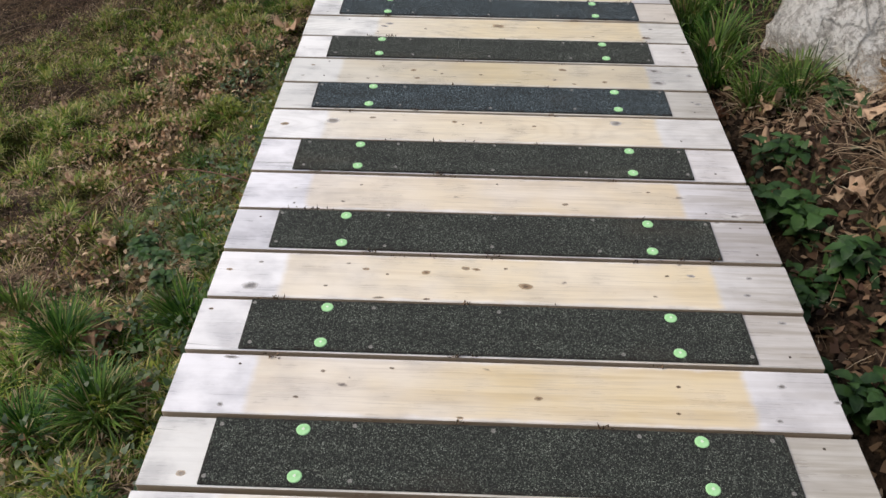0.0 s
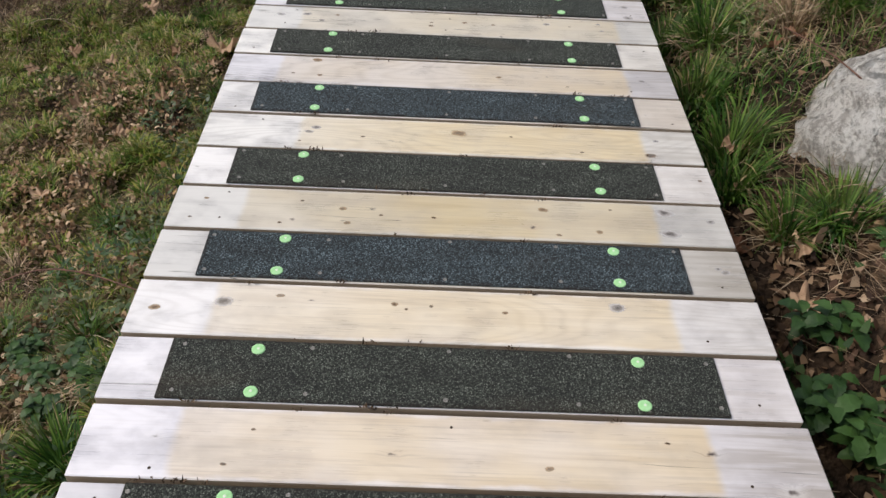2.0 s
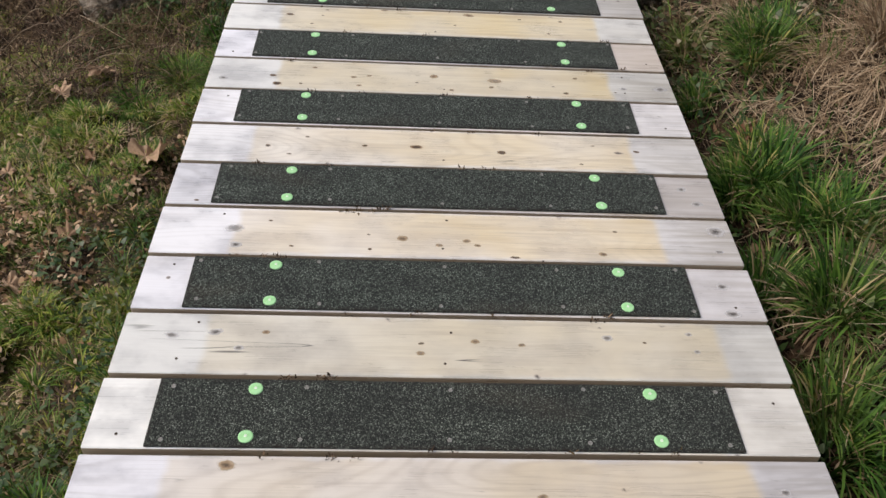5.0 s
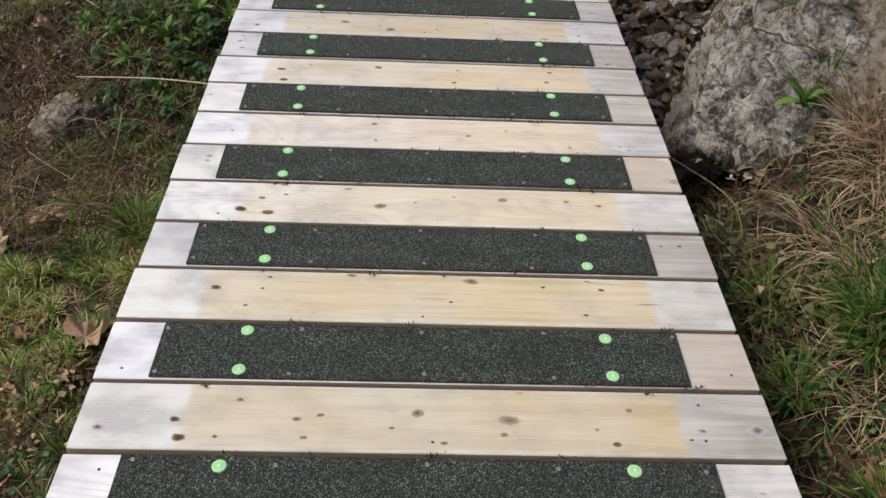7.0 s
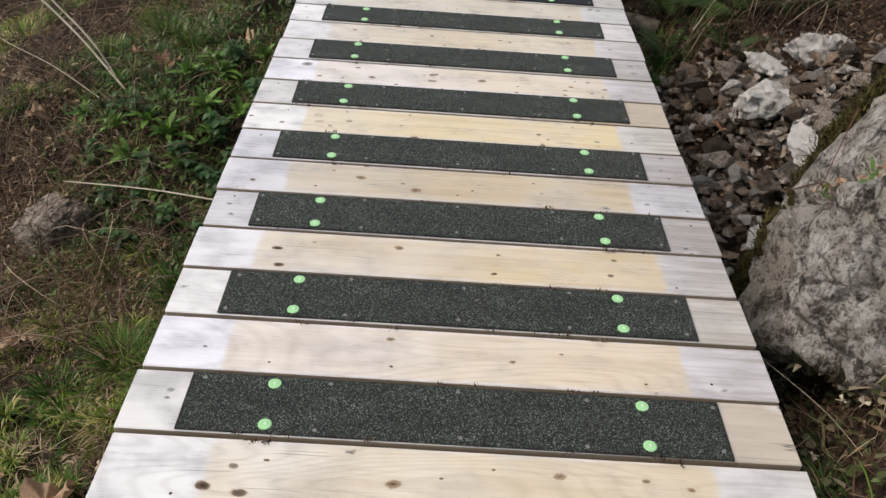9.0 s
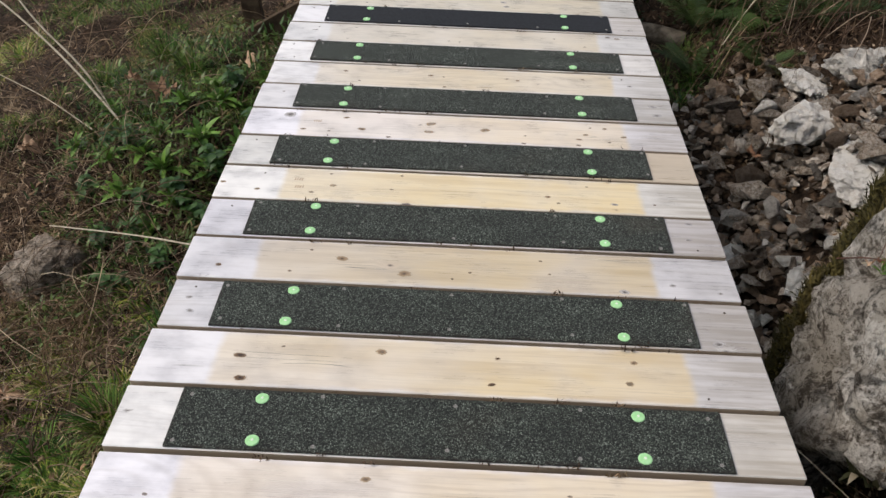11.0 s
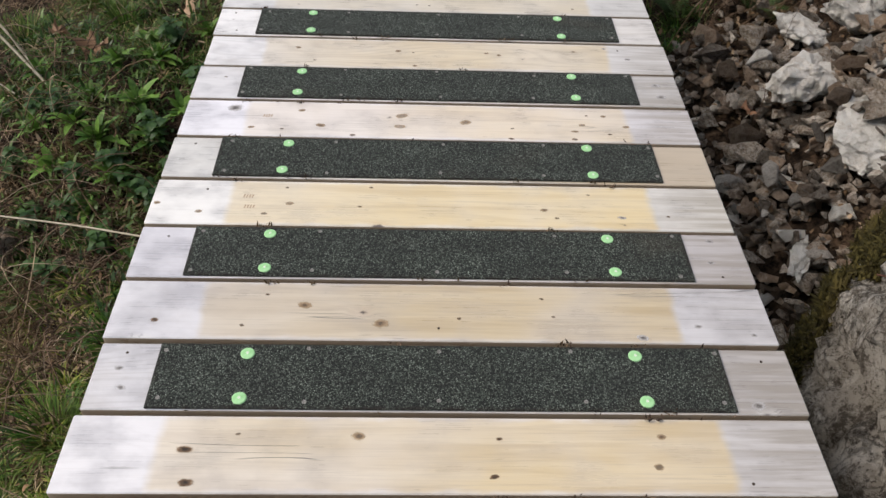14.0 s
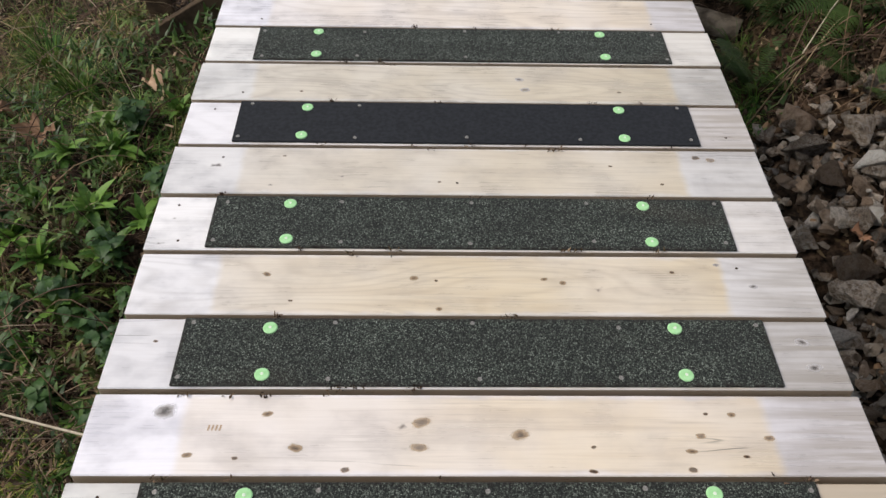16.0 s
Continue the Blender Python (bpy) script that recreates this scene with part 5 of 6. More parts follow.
# ---- leaves and plants ----
def maple_leaf(name, size, seed):
    """A curled five-lobed dead leaf with toothed edges and a stalk."""
    g = random.Random(seed)
    n, v, f = 60, [], []
    lobes = [(0.0, 1.0), (0.92, 0.9), (-0.92, 0.9), (1.85, 0.68), (-1.85, 0.68)]
    for ring in (0.0, 0.35, 0.7, 1.0):
        for i in range(n):
            t = 2 * math.pi * i / n - math.pi
            r = 0.6 if abs(t) < 2.4 else 0.25
            for c, l in lobes:
                r = max(r, l * max(0.0, 1 - abs(t - c) / 0.6) ** 0.6 + 0.06 * math.sin(t * 23 + seed))
            r = max(r, 0.14) * ring
            x, y = r * math.cos(t), r * math.sin(t)
            z = 0.55 * r * r * math.sin(2 * t + seed) + 0.3 * abs(y) + 0.22 * math.sin(7 * t + seed) * r + 0.3 * r * math.sin(5.5 * x + seed) * math.cos(4.5 * y + 2 * seed)
            x, y = x * (1 - 0.22 * r), y * (1 - 0.2 * r)
            v.append((x * size, y * size, z * size))
    for k in range(3):
        for i in range(n):
            f.append((k * n + i, k * n + (i + 1) % n, (k + 1) * n + (i + 1) % n, (k + 1) * n + i))
    return array_mesh(name, v, f)


def dead_leaf(x, y, size, turn, seed, material=DEAD_LEAF, label="large curled brown maple leaf lying on the ground", lift=0.045):
    g = random.Random(seed)
    ob = thing("dead_leaf", maple_leaf("dead_leaf", size, seed), material, label, "dead leaf", "fallen leaves")
    ob.matrix_world = pose(x, y, float(ground_z(x, y)) + lift, g.uniform(-18, 18), g.uniform(-18, 18), turn)
    stalk = tube("stalk", [(0, 0, 0), (-0.3 * size, 0.02 * size, 0.03 * size), (-0.75 * size, 0.12 * size, 0.0)], [0.0022, 0.002, 0.0016], 4)
    part("stalk", stalk, PALE_STEM, ob)


for i, (x, y, size, turn) in enumerate(((-1.72, 5.93, 0.2, 60), (-2.1, 6.03, 0.09, 200), (-2.28, 4.95, 0.1, 20), (-2.58, 4.27, 0.11, 110), (-2.3, 7.02, 0.18, 300),
                                        (-2.5, 6.73, 0.11, 80), (-2.0, 5.2, 0.1, 150), (-1.94, 9.07, 0.16, 240), (-2.8, 8.72, 0.13, 40), (-2.25, 9.3, 0.1, 70), (-3.1, 6.36, 0.11, 10),
                                        (-3.3, 6.03, 0.09, 170), (-1.72, 1.62, 0.12, 210), (-1.74, 1.46, 0.13, 30), (-1.66, 1.34, 0.1, 95), (-1.68, 1.72, 0.09, 140), (-1.8, 1.56, 0.08, 300), (-2.1, 2.55, 0.1, 250), (-2.7, 5.4, 0.1, 190),
                                        (-1.9, 0.9, 0.1, 10), (-3.4, 4.9, 0.1, 55), (-2.9, 3.7, 0.1, 35), (-1.5, 9.4, 0.11, 15), (-2.6, 5.9, 0.08, 90))):
    dead_leaf(x, y, size, turn, 10 + i, lift=0.12 if y > 6.6 else 0.05)
gl = random.Random(61)
for i in range(46):
    x, y = gl.uniform(-3.6, -1.2), gl.uniform(0.2, 6.4)
    dead_leaf(x, y, gl.uniform(0.03, 0.065), gl.uniform(0, 360), 900 + i, RUST_LEAF if i % 3 == 0 else DEAD_LEAF, "small crumpled brown leaf lying in short grass", 0.05)
for i, (x, y, size, turn, ma) in enumerate(((1.34, 2.88, 0.075, 40, RUST_LEAF), (1.24, 2.82, 0.07, 160, RUST_LEAF), (1.03, 2.42, 0.075, 250, DEAD_LEAF), (1.05, 1.62, 0.08, 80, DEAD_LEAF), (1.3, 1.5, 0.1, 10, DEAD_LEAF),
                                            (1.6, 1.75, 0.1, 130, DEAD_LEAF), (1.2, 1.2, 0.09, 300, DEAD_LEAF), (1.45, 0.8, 0.1, 200, DEAD_LEAF), (0.95, 1.95, 0.08, 45, RUST_LEAF), (1.05, 3.95, 0.08, 20, RUST_LEAF),
                                            (1.2, 0.4, 0.09, 140, DEAD_LEAF), (1.1, 1.85, 0.1, 10, DEAD_LEAF), (1.55, 3.4, 0.09, 60, DEAD_LEAF), (1.62, 8.15, 0.1, 60, RUST_LEAF))):
    dead_leaf(x, y, size, turn, 80 + i, ma, "curled reddish-brown dead leaf lying in dry grass", 0.05 if y < 7 else 0.12)


def leaf_mesh(name, length, width, droop, fold=0.25, steps=6, teeth=0.0):
    """One lance-shaped leaf with a folded midrib, growing along +x."""
    v, f = [], []
    for k in range(steps + 1):
        t = k / steps
        w = width * (math.sin(math.pi * min(t * 0.92 + 0.06, 1.0)) ** 0.8) * (1 + teeth * (k % 2))
        x, z = length * t, length * (0.42 * t - droop * t * t)
        v += [(x, -w, z + fold * w), (x, 0, z), (x, w, z + fold * w)]
    for k in range(steps):
        a = 3 * k
        f += [(a, a + 1, a + 4, a + 3), (a + 1, a + 2, a + 5, a + 4)]
    me = array_mesh(name, v, f)
    me.polygons.foreach_set("use_smooth", np.ones(len(me.polygons), bool))
    return me


ROSETTE_LEAVES = [leaf_mesh("leaf", 0.15, 0.02, 0.5), leaf_mesh("leaf", 0.125, 0.019, 0.3), leaf_mesh("leaf", 0.095, 0.016, 0.1)]
NETTLE_LEAVES = [leaf_mesh("leaf", 0.09, 0.024, 0.6, 0.2, 8, 0.25), leaf_mesh("leaf", 0.07, 0.02, 0.5, 0.2, 8, 0.25)]
for me in ROSETTE_LEAVES:
    me.materials.append(FRESH_LEAF)
for me in NETTLE_LEAVES:
    me.materials.append(GREEN_LEAF)


def rosette(x, y, size, count, seed, lift=0.0):
    g = random.Random(seed)
    root = tagged(new("leafy_plant"), "fresh green rosette plant with long pointed leaves", "plant", "green plants on the slope")
    root.matrix_world = pose(x, y, float(ground_z(x, y)) + lift, 0, 0, g.uniform(0, 360))
    for i in range(count * 2):
        s = size * g.uniform(0.7, 1.25)
        part("leaf", ROSETTE_LEAVES[i % 3], FRESH_LEAF, root, m=pose(0, 0, 0.01 * (i % 4), 0, -g.uniform(-5, 60), i * 137.5) @ Matrix.Diagonal((s, s, s, 1)))


for i, (x, y, s, c) in enumerate(((-1.9, 8.72, 0.9, 10), (-1.62, 9.12, 0.8, 10), (-1.3, 9.2, 0.8, 9), (-1.8, 8.05, 0.8, 9), (-1.25, 8.0, 0.8, 8), (-1.55, 7.8, 0.8, 8), (-1.2, 8.5, 0.8, 9), (-2.2, 8.15, 0.7, 8))):
    rosette(x, y, s, c, 300 + i, 0.02)
for i, (x, y, s, c) in enumerate(((-1.79, 8.4, 1.15, 13), (-2.05, 8.32, 1.0, 12), (-1.78, 8.91, 0.95, 11), (-1.54, 8.94, 0.95, 11), (-2.28, 8.97, 0.85, 10), (-1.6, 8.62, 1.05, 12), (-1.35, 8.55, 0.9, 10), (-2.45, 8.7, 0.8, 9), (-1.95, 8.52, 1.0, 11), (-1.68, 8.2, 1.0, 11), (-1.5, 8.42, 1.0, 11), (-2.18, 8.55, 0.9, 10))):
    rosette(x, y, s, c, 360 + i, 0.05)


def nettle(x, y, height, seed, lift=0.0, label="dark green nettle-like plant with toothed leaves"):
    g = random.Random(seed)
    root = tagged(new("weed"), label, "weed", "weeds beside the boardwalk")
    root.matrix_world = pose(x, y, float(ground_z(x, y)) + lift - 0.01, 0, 0, g.uniform(0, 360))
    for s in range(4):
        ax, ay, h = g.uniform(-0.07, 0.07), g.uniform(-0.07, 0.07), height * g.uniform(0.6, 1.0)
        part("stem", tube("stem", [(ax * 0.3, ay * 0.3, 0), (ax * 0.8, ay * 0.8, h * 0.5), (ax, ay, h)], [0.003, 0.0025, 0.0015], 5), GREEN_LEAF, root)
        for k in range(10):
            t = 0.3 + 0.7 * k / 9
            z = g.uniform(0.6, 0.95)
            part("leaf", NETTLE_LEAVES[k % 2], GREEN_LEAF, root, m=pose(ax * (0.3 + 0.7 * t), ay * (0.3 + 0.7 * t), h * t, 0, g.uniform(-15, 25), k * 97 + s * 40) @ Matrix.Diagonal((z, z, z, 1)))


for i, (x, y, h) in enumerate(((1.01, 1.28, 0.2), (1.07, 1.16, 0.16), (0.99, 0.86, 0.18), (1.12, 0.9, 0.16), (0.95, 0.62, 0.14), (0.93, 1.05, 0.14), (1.2, 0.7, 0.14), (1.32, 1.72, 0.1), (1.06, 1.5, 0.16), (1.0, 0.4, 0.16), (1.1, 0.3, 0.14), (0.95, 1.45, 0.12))):
    nettle(x, y, h, 400 + i)
for i, (x, y, h) in enumerate(((-1.88, 8.03, 0.2), (-1.55, 8.1, 0.22), (-1.3, 8.2, 0.2), (-1.7, 7.85, 0.18), (-2.15, 8.1, 0.18), (-1.15, 8.45, 0.2), (-1.45, 7.75, 0.16), (-2.3, 8.4, 0.16), (-1.2, 7.9, 0.18), (-1.95, 7.75, 0.14), (-1.68, 8.25, 0.22), (-2.0, 8.6, 0.2), (-1.45, 8.4, 0.22), (-1.25, 8.7, 0.2), (-1.85, 8.2, 0.2), (-2.2, 8.7, 0.18), (-1.5, 9.1, 0.16), (-1.1, 8.1, 0.2), (-1.4, 8.0, 0.2), (-1.74, 2.29, 0.14), (-1.55, 2.45, 0.12), (-1.9, 2.5, 0.12), (-1.45, 2.2, 0.12), (-1.6, 2.05, 0.12))):
    nettle(x, y, h, 440 + i, 0.02, "dark green bramble plant with toothed leaves on the slope")


BOULDER_WEEDS = ((1.16, 5.92, 0.04, 0.3, 4), (1.14, 5.69, 0.25, 0.28, 4), (1.28, 5.31, 0.04, 0.75, 9))
for i, (x, y, z, s, c) in enumerate(BOULDER_WEEDS):
    rosette(x, y, s, c, 340 + i, z - float(ground_z(x, y)))
for i, (y, size) in enumerate(((5.97, 0.04), (5.93, 0.05), (5.86, 0.045), (5.84, 0.035), (5.76, 0.05), (5.72, 0.045), (5.65, 0.055), (5.62, 0.04), (5.55, 0.05))):
    x, z = 1.145 + 0.012 * (i % 3), 0.435 - 0.86 * (y - 5.507)
    dead_leaf(x, y, size * 0.6, 70 * i, 160 + i, RUST_LEAF if i % 2 else DEAD_LEAF, "small curled dead leaf caught in a seam of the boulder", z - float(ground_z(x, y)))
for i, (x, y, z, size) in enumerate(((1.14, 5.36, -0.3, 0.03), (1.18, 5.33, -0.27, 0.03), (1.2, 5.3, -0.33, 0.025), (1.24, 5.2, -0.2, 0.03), (1.02, 5.2, -0.36, 0.025), (1.05, 5.1, -0.38, 0.025), (0.98, 5.25, -0.4, 0.03))):
    dead_leaf(x, y, size, 50 * i, 180 + i, PALE_STEM, "small pale dry leaf in front of the boulder", z - float(ground_z(x, y)))


def frond_mesh(name, length, seed):
    """One arching fern frond with paired leaflets."""
    g = random.Random(seed)
    v, q, n = [], [], 0
    pairs = 26
    for k in range(pairs):
        t = 0.12 + 0.88 * k / pairs
        c = Vector((length * t, 0, length * (0.75 * t - 0.62 * t * t)))
        l = length * 0.17 * math.sin(math.pi * (0.12 + 0.86 * t)) ** 0.7
        for s in (-1, 1):
            w = length * 0.012
            d = Vector((0.28, s, -0.12 + g.uniform(-0.1, 0.1))) * l
            v += [tuple(c + Vector((-w, 0, 0))), tuple(c + d * 0.5 + Vector((-w * 1.1, 0, w))), tuple(c + d), tuple(c + d * 0.5 + Vector((w * 1.1, 0, w))), tuple(c + Vector((w, 0, 0)))]
            q += [(n, n + 1, n + 3, n + 4), (n + 1, n + 2, n + 3, n + 3)]
            n += 5
    quads = [f for f in q if len(set(f)) == 4]
    tris = [f[:3] for f in q if len(set(f)) == 3]
    return array_mesh(name, v, quads, tris)


FRONDS = [frond_mesh("frond", 0.62, s) for s in range(3)]
for me in FRONDS:
    me.materials.append(FERN_LEAF)


def fern(x, y, size, count, seed):
    g = random.Random(seed)
    root = tagged(new("fern"), "dark green fern with arching feathered fronds in the shade", "fern", "ferns behind the stones")
    root.matrix_world = pose(x, y, float(ground_z(x, y)), 0, 0, g.uniform(0, 360))
    for i in range(count):
        s = size * g.uniform(0.7, 1.15)
        part("frond", FRONDS[i % 3], FERN_LEAF, root, m=pose(0, 0, 0, g.uniform(-20, 20), -g.uniform(5, 35), i * 360 / count + g.uniform(-14, 14)) @ Matrix.Diagonal((s, s, s, 1)))


for i, (x, y, s, c) in enumerate(((2.1, 9.9, 1.0, 13), (2.45, 10.25, 1.1, 14), (1.75, 10.6, 1.0, 12), (2.9, 10.7, 1.1, 13), (1.95, 9.45, 0.8, 12), (2.2, 9.3, 0.75, 11), (1.75, 9.9, 0.9, 12), (3.4, 10.5, 1.0, 12), (1.5, 11.1, 1.0, 12), (2.3, 11.2, 1.1, 12), (3.1, 11.5, 1.1, 12),
                                  (1.5, 9.25, 0.5, 9), (1.85, 9.0, 0.5, 9), (1.6, 9.75, 0.7, 11))):
    fern(x, y, s, c, 600 + i)

# ---- debris on the deck ----
gd = np.random.default_rng(91)
crumbs = []
for k in range(0, 26):
    for edge in (-0.153, 0.033, 0.216):
        for _ in range(int(gd.integers(2, 6))):
            at = gd.uniform(-0.62, 0.65)
            for _ in range(int(gd.integers(2, 14))):
                crumbs.append((at + gd.normal(0, 0.009), k * PITCH + edge + gd.normal(0, 0.003), -0.006))
crumbs = np.array(crumbs)
strewn("plant_debris", gd, crumbs, (0.006, 0.018), 0.0022, (0.2, 1.6), (-0.6, 0.8), DARK_LITTER, "dark crumbs of moss and soil caught between strips and planks", "debris", lift=0.004)

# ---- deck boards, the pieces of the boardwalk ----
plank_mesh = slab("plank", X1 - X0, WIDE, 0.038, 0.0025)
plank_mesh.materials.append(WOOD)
nail_mesh = disc("nail", 0.0034, 0.0008, 8)
nail_mesh.materials.append(RUST)
rb = random.Random(77)
PLANKS = {}
HONEY_LEFT = (0.58, 0.58, 0.57, 0.57, 0.57, 0.47, 0.59, 0.57, 0.56, 0.57, 0.54, 0.57, 0.54, 0.58, 0.58, 0.56, 0.56, 0.58, 0.58, 0.58, 0.6)
HONEY_RIGHT = (0.56, 0.56, 0.54, 0.54, 0.56, 0.59, 0.6, 0.62, 0.56, 0.55, 0.55, 0.57, 0.55, 0.55, 0.57, 0.54, 0.56, 0.56, 0.56, 0.55, 0.6)
HONEY = (1.0, 0.9, 0.85, 0.75, 0.95, 0.85, 0.8, 0.65, 0.9, 0.8, 0.95, 1.0, 0.75, 0.8, 1.0, 0.95, 1.0, 0.75, 0.8, 0.6, 0.6)
TAN_ENDS = {6: 0.5, 9: 0.3, 11: 0.6, 13: 0.7, 17: 0.9, 18: 0.0}
for k in range(FIRST, LAST):
    for bare in (0, 1):
        y = k * PITCH + (BARE if bare else CLAD) + rb.uniform(-0.001, 0.001)
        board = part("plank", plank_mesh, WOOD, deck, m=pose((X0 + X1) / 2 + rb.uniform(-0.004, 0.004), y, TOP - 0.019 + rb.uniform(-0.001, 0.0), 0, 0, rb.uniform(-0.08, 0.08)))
        i = min(max(k, 0), 20)
        board.color = (HONEY_LEFT[i], HONEY_RIGHT[i], HONEY[i], 0.0) if bare else (0.57, 0.56, 0.6, TAN_ENDS.get(k, 0.1))
        PLANKS[k, bare] = board
        for x in ((-0.6, 0.0, 0.62) if bare else (-0.68, 0.7)):
            for side in (-0.055, 0.055):
                if rb.random() < 0.7:
                    continue
                part("nail", nail_mesh, RUST, board, m=pose(x - 0.012 + rb.uniform(-0.02, 0.02), side + rb.uniform(-0.012, 0.012), 0.019))

# ---- knots in the boards ----
KNOT_MESHES = {}
for mark, ma in (("", KNOT), ("d", KNOT_DARK), ("p", KNOT_PALE)):
    KNOT_MESHES[mark] = disc("knot", 1.0, 0.04, 14, 0.5)
    KNOT_MESHES[mark].materials.append(ma)
KNOT_SIZE = {"s": 0.0058, "M": 0.0098, "L": 0.0155, "X": 0.025}


def knots(k, bare, *seen):
    """Knots of one board: along it, across it, and the size with a mark for dark or silvered ones."""
    for x, y, kind in seen:
        g = random.Random(int(x * 9000) + int(y * 7000) + 31 * k)
        r = KNOT_SIZE[kind[0]] * g.uniform(0.85, 1.15)
        y = min(max(y, r * 0.6 - WIDE / 2), WIDE / 2 - r * 0.6)
        long, wide = r * g.uniform(1.1, 1.5), r * g.uniform(0.7, 0.95)
        reach = WIDE / 2 - 0.003 - abs(y)
        wide = min(wide, max(reach, 0.003))
        part("knot", KNOT_MESHES["d" if kind == "s" else kind[1:]], KNOT, PLANKS[k, bare], m=pose(x, y, 0.0191, 0, 0, g.uniform(-12, 12)) @ Matrix.Diagonal((long, wide, 0.008, 1)))


knots(0, 0, (-0.677, -0.060, "M"), (-0.626, 0.082, "s"))
knots(0, 1, (-0.645, 0.082, "Lp"), (-0.421, 0.044, "s"), (-0.472, -0.037, "s"), (-0.261, 0.060, "s"), (0.079, -0.019, "M"), (-0.098, -0.082, "M"), (0.390, -0.050, "sd"), (0.404, 0.030, "s"), (0.643, 0.041, "Mp"), (0.611, -0.062, "Mp"), (0.757, -0.002, "Mp"), (-0.638, -0.066, "Mp"))
knots(1, 0, (-0.734, 0.050, "s"), (0.702, 0.061, "Mp"))
knots(1, 1, (-0.660, -0.050, "Xp"), (-0.728, 0.013, "M"), (-0.414, 0.051, "s"), (-0.464, -0.041, "s"), (-0.365, 0.030, "M"), (-0.306, 0.011, "sd"), (-0.204, 0.023, "M"), (-0.098, 0.044, "M"), (-0.070, 0.041, "M"), (0.060, -0.022, "L"), (-0.321, -0.082, "Ld"), (-0.198, -0.082, "Md"), (0.394, -0.047, "s"), (0.502, 0.039, "Mp"), (0.655, 0.036, "Mp"), (0.634, -0.032, "Mp"), (-0.650, 0.047, "s"), (0.009, 0.047, "s"), (0.438, 0.036, "s"))
knots(2, 1, (0.194, -0.038, "M"), (-0.462, -0.052, "s"), (-0.417, 0.035, "s"), (0.449, 0.035, "s"))
knots(3, 1, (-0.707, -0.007, "L"), (-0.549, 0.021, "Xp"), (-0.417, 0.048, "M"), (-0.139, 0.033, "M"), (-0.050, 0.030, "s"), (-0.110, 0.017, "s"), (0.129, 0.017, "M"), (0.406, 0.050, "Xp"))
knots(4, 0, (0.693, 0.015, "Mp"), (0.710, 0.003, "Mp"))
knots(4, 1, (-0.677, 0.034, "M"), (-0.704, -0.049, "s"), (-0.414, 0.039, "s"), (-0.300, 0.011, "M"), (-0.283, -0.050, "M"), (-0.194, -0.011, "s"), (-0.463, -0.059, "s"), (0.254, 0.041, "L"), (0.444, 0.053, "s"), (0.289, -0.066, "M"), (0.401, -0.047, "M"), (0.595, 0.049, "Xp"), (0.596, -0.043, "Xp"), (0.719, 0.017, "Lp"), (-0.050, -0.013, "s"))
knots(5, 0, (0.727, 0.018, "s"))
knots(5, 1, (-0.424, 0.027, "Lp"), (-0.444, 0.002, "Lp"), (-0.466, -0.050, "s"), (0.019, 0.027, "X"), (0.181, 0.019, "s"), (0.395, -0.050, "s"), (0.605, -0.052, "Ld"), (0.635, 0.029, "Mp"), (-0.276, -0.014, "s"))
knots(6, 1, (-0.470, 0.066, "L"), (-0.450, -0.037, "M"), (0.159, 0.000, "M"), (0.391, -0.045, "s"), (0.655, 0.014, "Mp"), (-0.541, -0.030, "s"))
knots(7, 1, (-0.649, 0.020, "Lp"), (-0.552, 0.032, "Lp"), (-0.438, 0.034, "M"), (-0.493, -0.015, "Lp"), (-0.081, 0.008, "s"), (-0.083, -0.021, "M"), (0.152, 0.009, "M"), (0.044, 0.017, "M"), (0.357, 0.035, "Lp"), (0.444, 0.023, "s"), (0.556, 0.052, "Mp"), (0.564, -0.002, "Mp"))
knots(8, 0, (0.680, 0.025, "Lp"), (0.681, -0.070, "Xp"), (-0.697, 0.012, "s"))
knots(8, 1, (-0.564, 0.007, "Xp"), (-0.552, -0.056, "Lp"), (-0.475, 0.041, "s"), (-0.411, -0.056, "s"), (-0.128, -0.017, "L"), (-0.216, -0.005, "s"), (-0.211, -0.061, "s"), (-0.032, -0.040, "M"), (0.040, -0.021, "M"), (0.068, -0.038, "M"), (0.395, -0.060, "M"), (0.442, 0.030, "s"), (0.721, 0.039, "Xp"), (0.710, -0.041, "Mp"), (0.163, -0.082, "Ld"))
knots(9, 0, (0.668, 0.031, "Lp"), (0.697, -0.034, "Lp"), (-0.683, -0.075, "s"))
knots(9, 1, (-0.527, -0.011, "Md"), (-0.417, 0.038, "s"), (-0.462, -0.049, "s"), (-0.246, 0.002, "Md"), (-0.093, 0.003, "Ld"), (0.159, -0.012, "Ld"), (0.569, 0.012, "Md"), (0.440, 0.036, "s"), (0.392, -0.058, "s"))
knots(10, 1, (-0.426, 0.046, "M"), (-0.557, -0.011, "Md"), (-0.539, -0.059, "Ld"), (-0.714, -0.036, "Lp"), (-0.464, -0.055, "s"), (-0.296, -0.005, "M"), (-0.276, -0.054, "M"), (-0.246, 0.007, "M"), (-0.033, 0.017, "L"), (-0.089, -0.025, "s"), (0.024, -0.063, "M"), (0.170, 0.001, "X"), (0.155, -0.038, "M"), (0.442, 0.035, "M"), (0.399, -0.059, "Md"), (0.596, -0.019, "Mp"), (0.566, -0.044, "s"), (0.720, -0.015, "Xp"))
knots(11, 1, (-0.545, 0.022, "Ld"), (-0.414, 0.065, "s"), (-0.461, -0.041, "s"), (-0.206, 0.079, "L"), (0.105, 0.066, "L"), (0.292, 0.050, "s"), (0.444, 0.045, "Md"), (0.390, -0.049, "s"), (-0.427, 0.022, "s"), (0.051, -0.013, "s"))
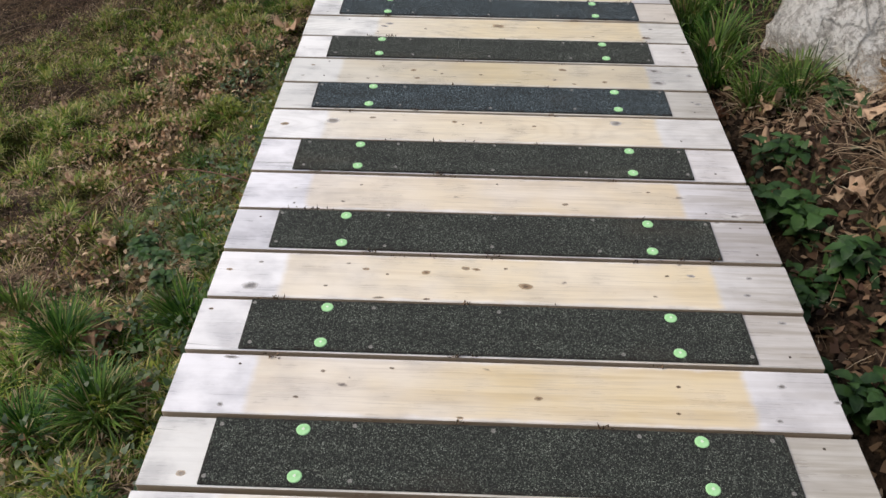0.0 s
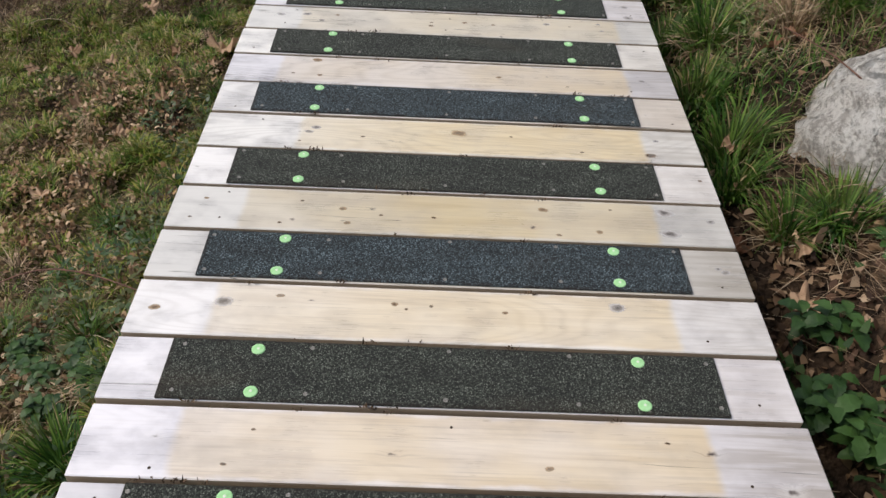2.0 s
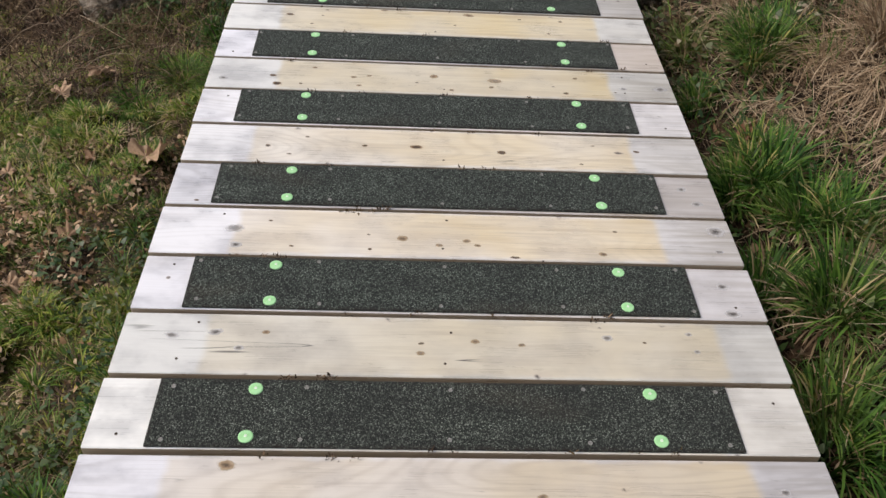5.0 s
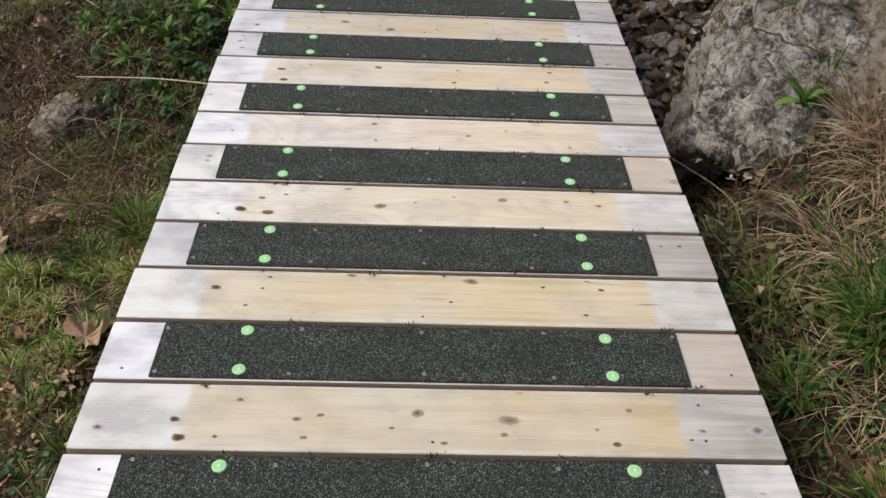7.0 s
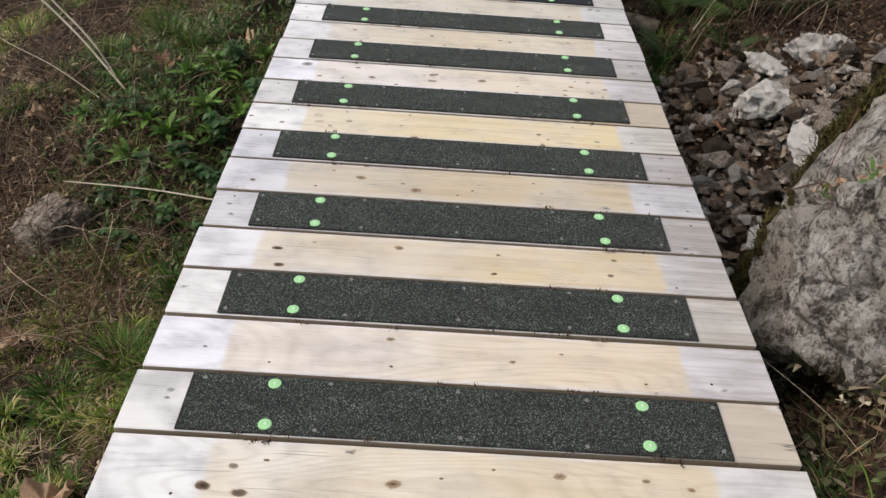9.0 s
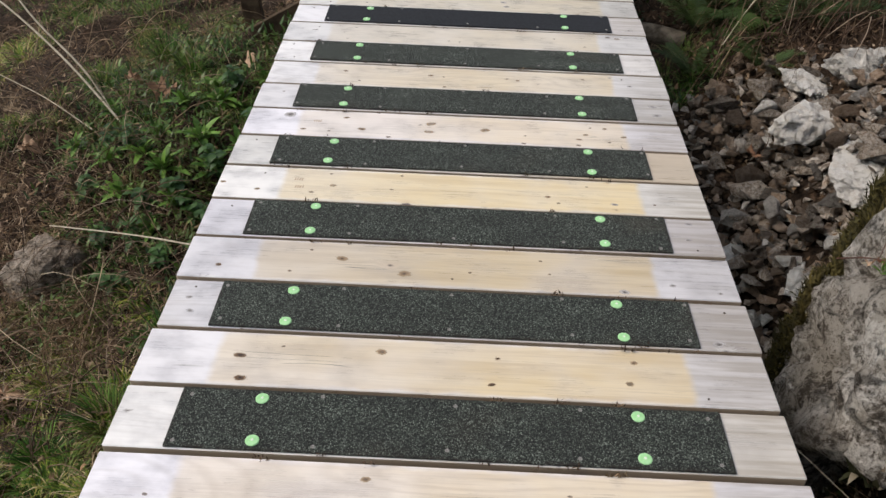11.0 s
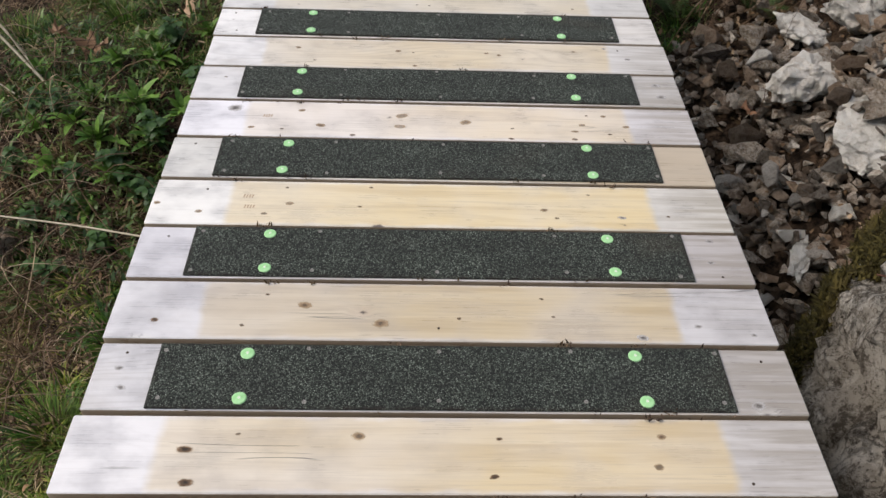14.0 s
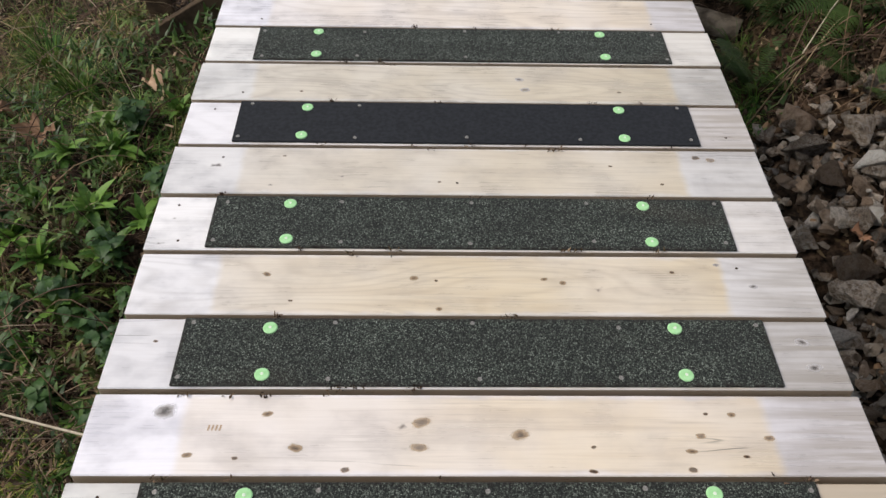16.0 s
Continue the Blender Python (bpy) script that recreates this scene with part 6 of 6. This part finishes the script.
knots(12, 0, (0.635, 0.037, "s"), (0.688, 0.039, "s"))
knots(12, 1, (-0.487, 0.016, "Md"), (-0.539, -0.038, "Ld"), (-0.462, -0.050, "Ld"), (-0.421, 0.036, "s"), (-0.147, -0.008, "L"), (-0.046, 0.013, "s"), (0.209, 0.036, "L"), (0.396, 0.036, "M"), (0.491, 0.020, "M"), (0.066, 0.044, "s"))
knots(13, 0, (-0.672, 0.004, "Mp"), (-0.670, 0.028, "Mp"))
knots(13, 1, (-0.184, 0.048, "M"), (-0.470, -0.056, "s"), (-0.176, -0.047, "s"), (-0.633, -0.015, "s"), (0.121, -0.007, "M"), (0.246, 0.030, "s"), (0.445, -0.057, "s"))
knots(14, 1, (-0.523, 0.008, "Ld"), (-0.508, -0.067, "Ld"), (-0.424, 0.045, "s"), (-0.181, 0.042, "L"), (0.105, 0.037, "s"), (0.090, -0.051, "Md"), (0.440, 0.044, "M"), (0.421, -0.027, "Md"))
knots(15, 0, (-0.711, 0.019, "Mp"), (-0.695, -0.033, "Mp"), (0.659, -0.067, "Lp"))
knots(15, 1, (-0.662, -0.036, "Md"), (-0.463, -0.049, "s"), (-0.327, 0.015, "L"), (-0.417, 0.048, "s"), (-0.148, -0.039, "L"), (0.032, -0.021, "s"), (0.230, 0.045, "s"), (0.452, -0.073, "Lp"), (0.588, -0.036, "Mp"), (0.713, -0.061, "Mp"), (0.252, -0.012, "s"))
knots(16, 0, (0.684, 0.064, "Mp"), (0.669, -0.016, "Mp"))
knots(16, 1, (-0.748, -0.009, "M"), (-0.635, -0.041, "M"), (-0.403, -0.004, "M"), (-0.465, -0.046, "Md"), (-0.417, 0.062, "s"), (-0.191, 0.068, "s"), (-0.218, -0.012, "s"), (0.271, -0.014, "M"), (0.398, 0.052, "s"), (0.476, -0.040, "Mp"), (0.302, -0.046, "s"), (0.601, -0.033, "s"))
knots(17, 1, (-0.619, 0.049, "Xp"), (-0.558, -0.048, "M"), (-0.468, -0.054, "s"), (-0.419, 0.043, "M"), (-0.357, -0.032, "L"), (-0.119, 0.025, "L"), (-0.122, -0.031, "L"), (0.072, -0.002, "L"), (-0.260, -0.078, "Md"), (0.204, -0.081, "Md"), (0.211, -0.029, "s"), (0.443, 0.046, "s"), (0.494, 0.044, "M"), (0.423, -0.004, "M"), (0.392, -0.077, "Md"), (0.398, -0.038, "M"), (0.555, -0.009, "M"), (0.501, -0.049, "s"))
knots(18, 0, (-0.674, 0.028, "s"), (0.691, 0.031, "Lp"), (0.698, -0.035, "Lp"))
knots(18, 1, (-0.142, 0.017, "M"), (-0.092, 0.010, "s"), (-0.473, 0.027, "M"), (-0.412, -0.051, "s"), (0.152, 0.016, "M"), (0.193, 0.005, "M"), (0.447, 0.039, "s"), (0.554, 0.063, "Mp"), (0.624, -0.003, "Mp"), (-0.086, -0.073, "M"))
knots(19, 1, (-0.475, 0.054, "s"), (-0.075, -0.043, "s"), (0.368, 0.023, "s"), (0.598, 0.059, "Md"), (0.636, 0.050, "M"), (0.490, -0.046, "s"))
knots(20, 1, (-0.461, -0.048, "s"), (0.172, -0.030, "Lp"), (0.441, -0.037, "s"), (0.159, 0.020, "Lp"))

# faint stamped marks, too worn to read
INK = plain("faded_ink", (0.36, 0.25, 0.17), (0.5, 0.38, 0.27), 0.6, 0.3, 200)
stamp_bar = slab("stamp_bar", 0.0035, 0.013, 0.0004, 0.0)
stamp_bar.materials.append(INK)
for k, x, y in ((16, -0.526, 0.024), (16, -0.518, -0.018), (17, -0.528, 0.012)):
    for i in range(4):
        part("stamp_bar", stamp_bar, INK, PLANKS[k, 1], m=pose(x + 0.0075 * i, y, 0.0192, 0, 0, -8))
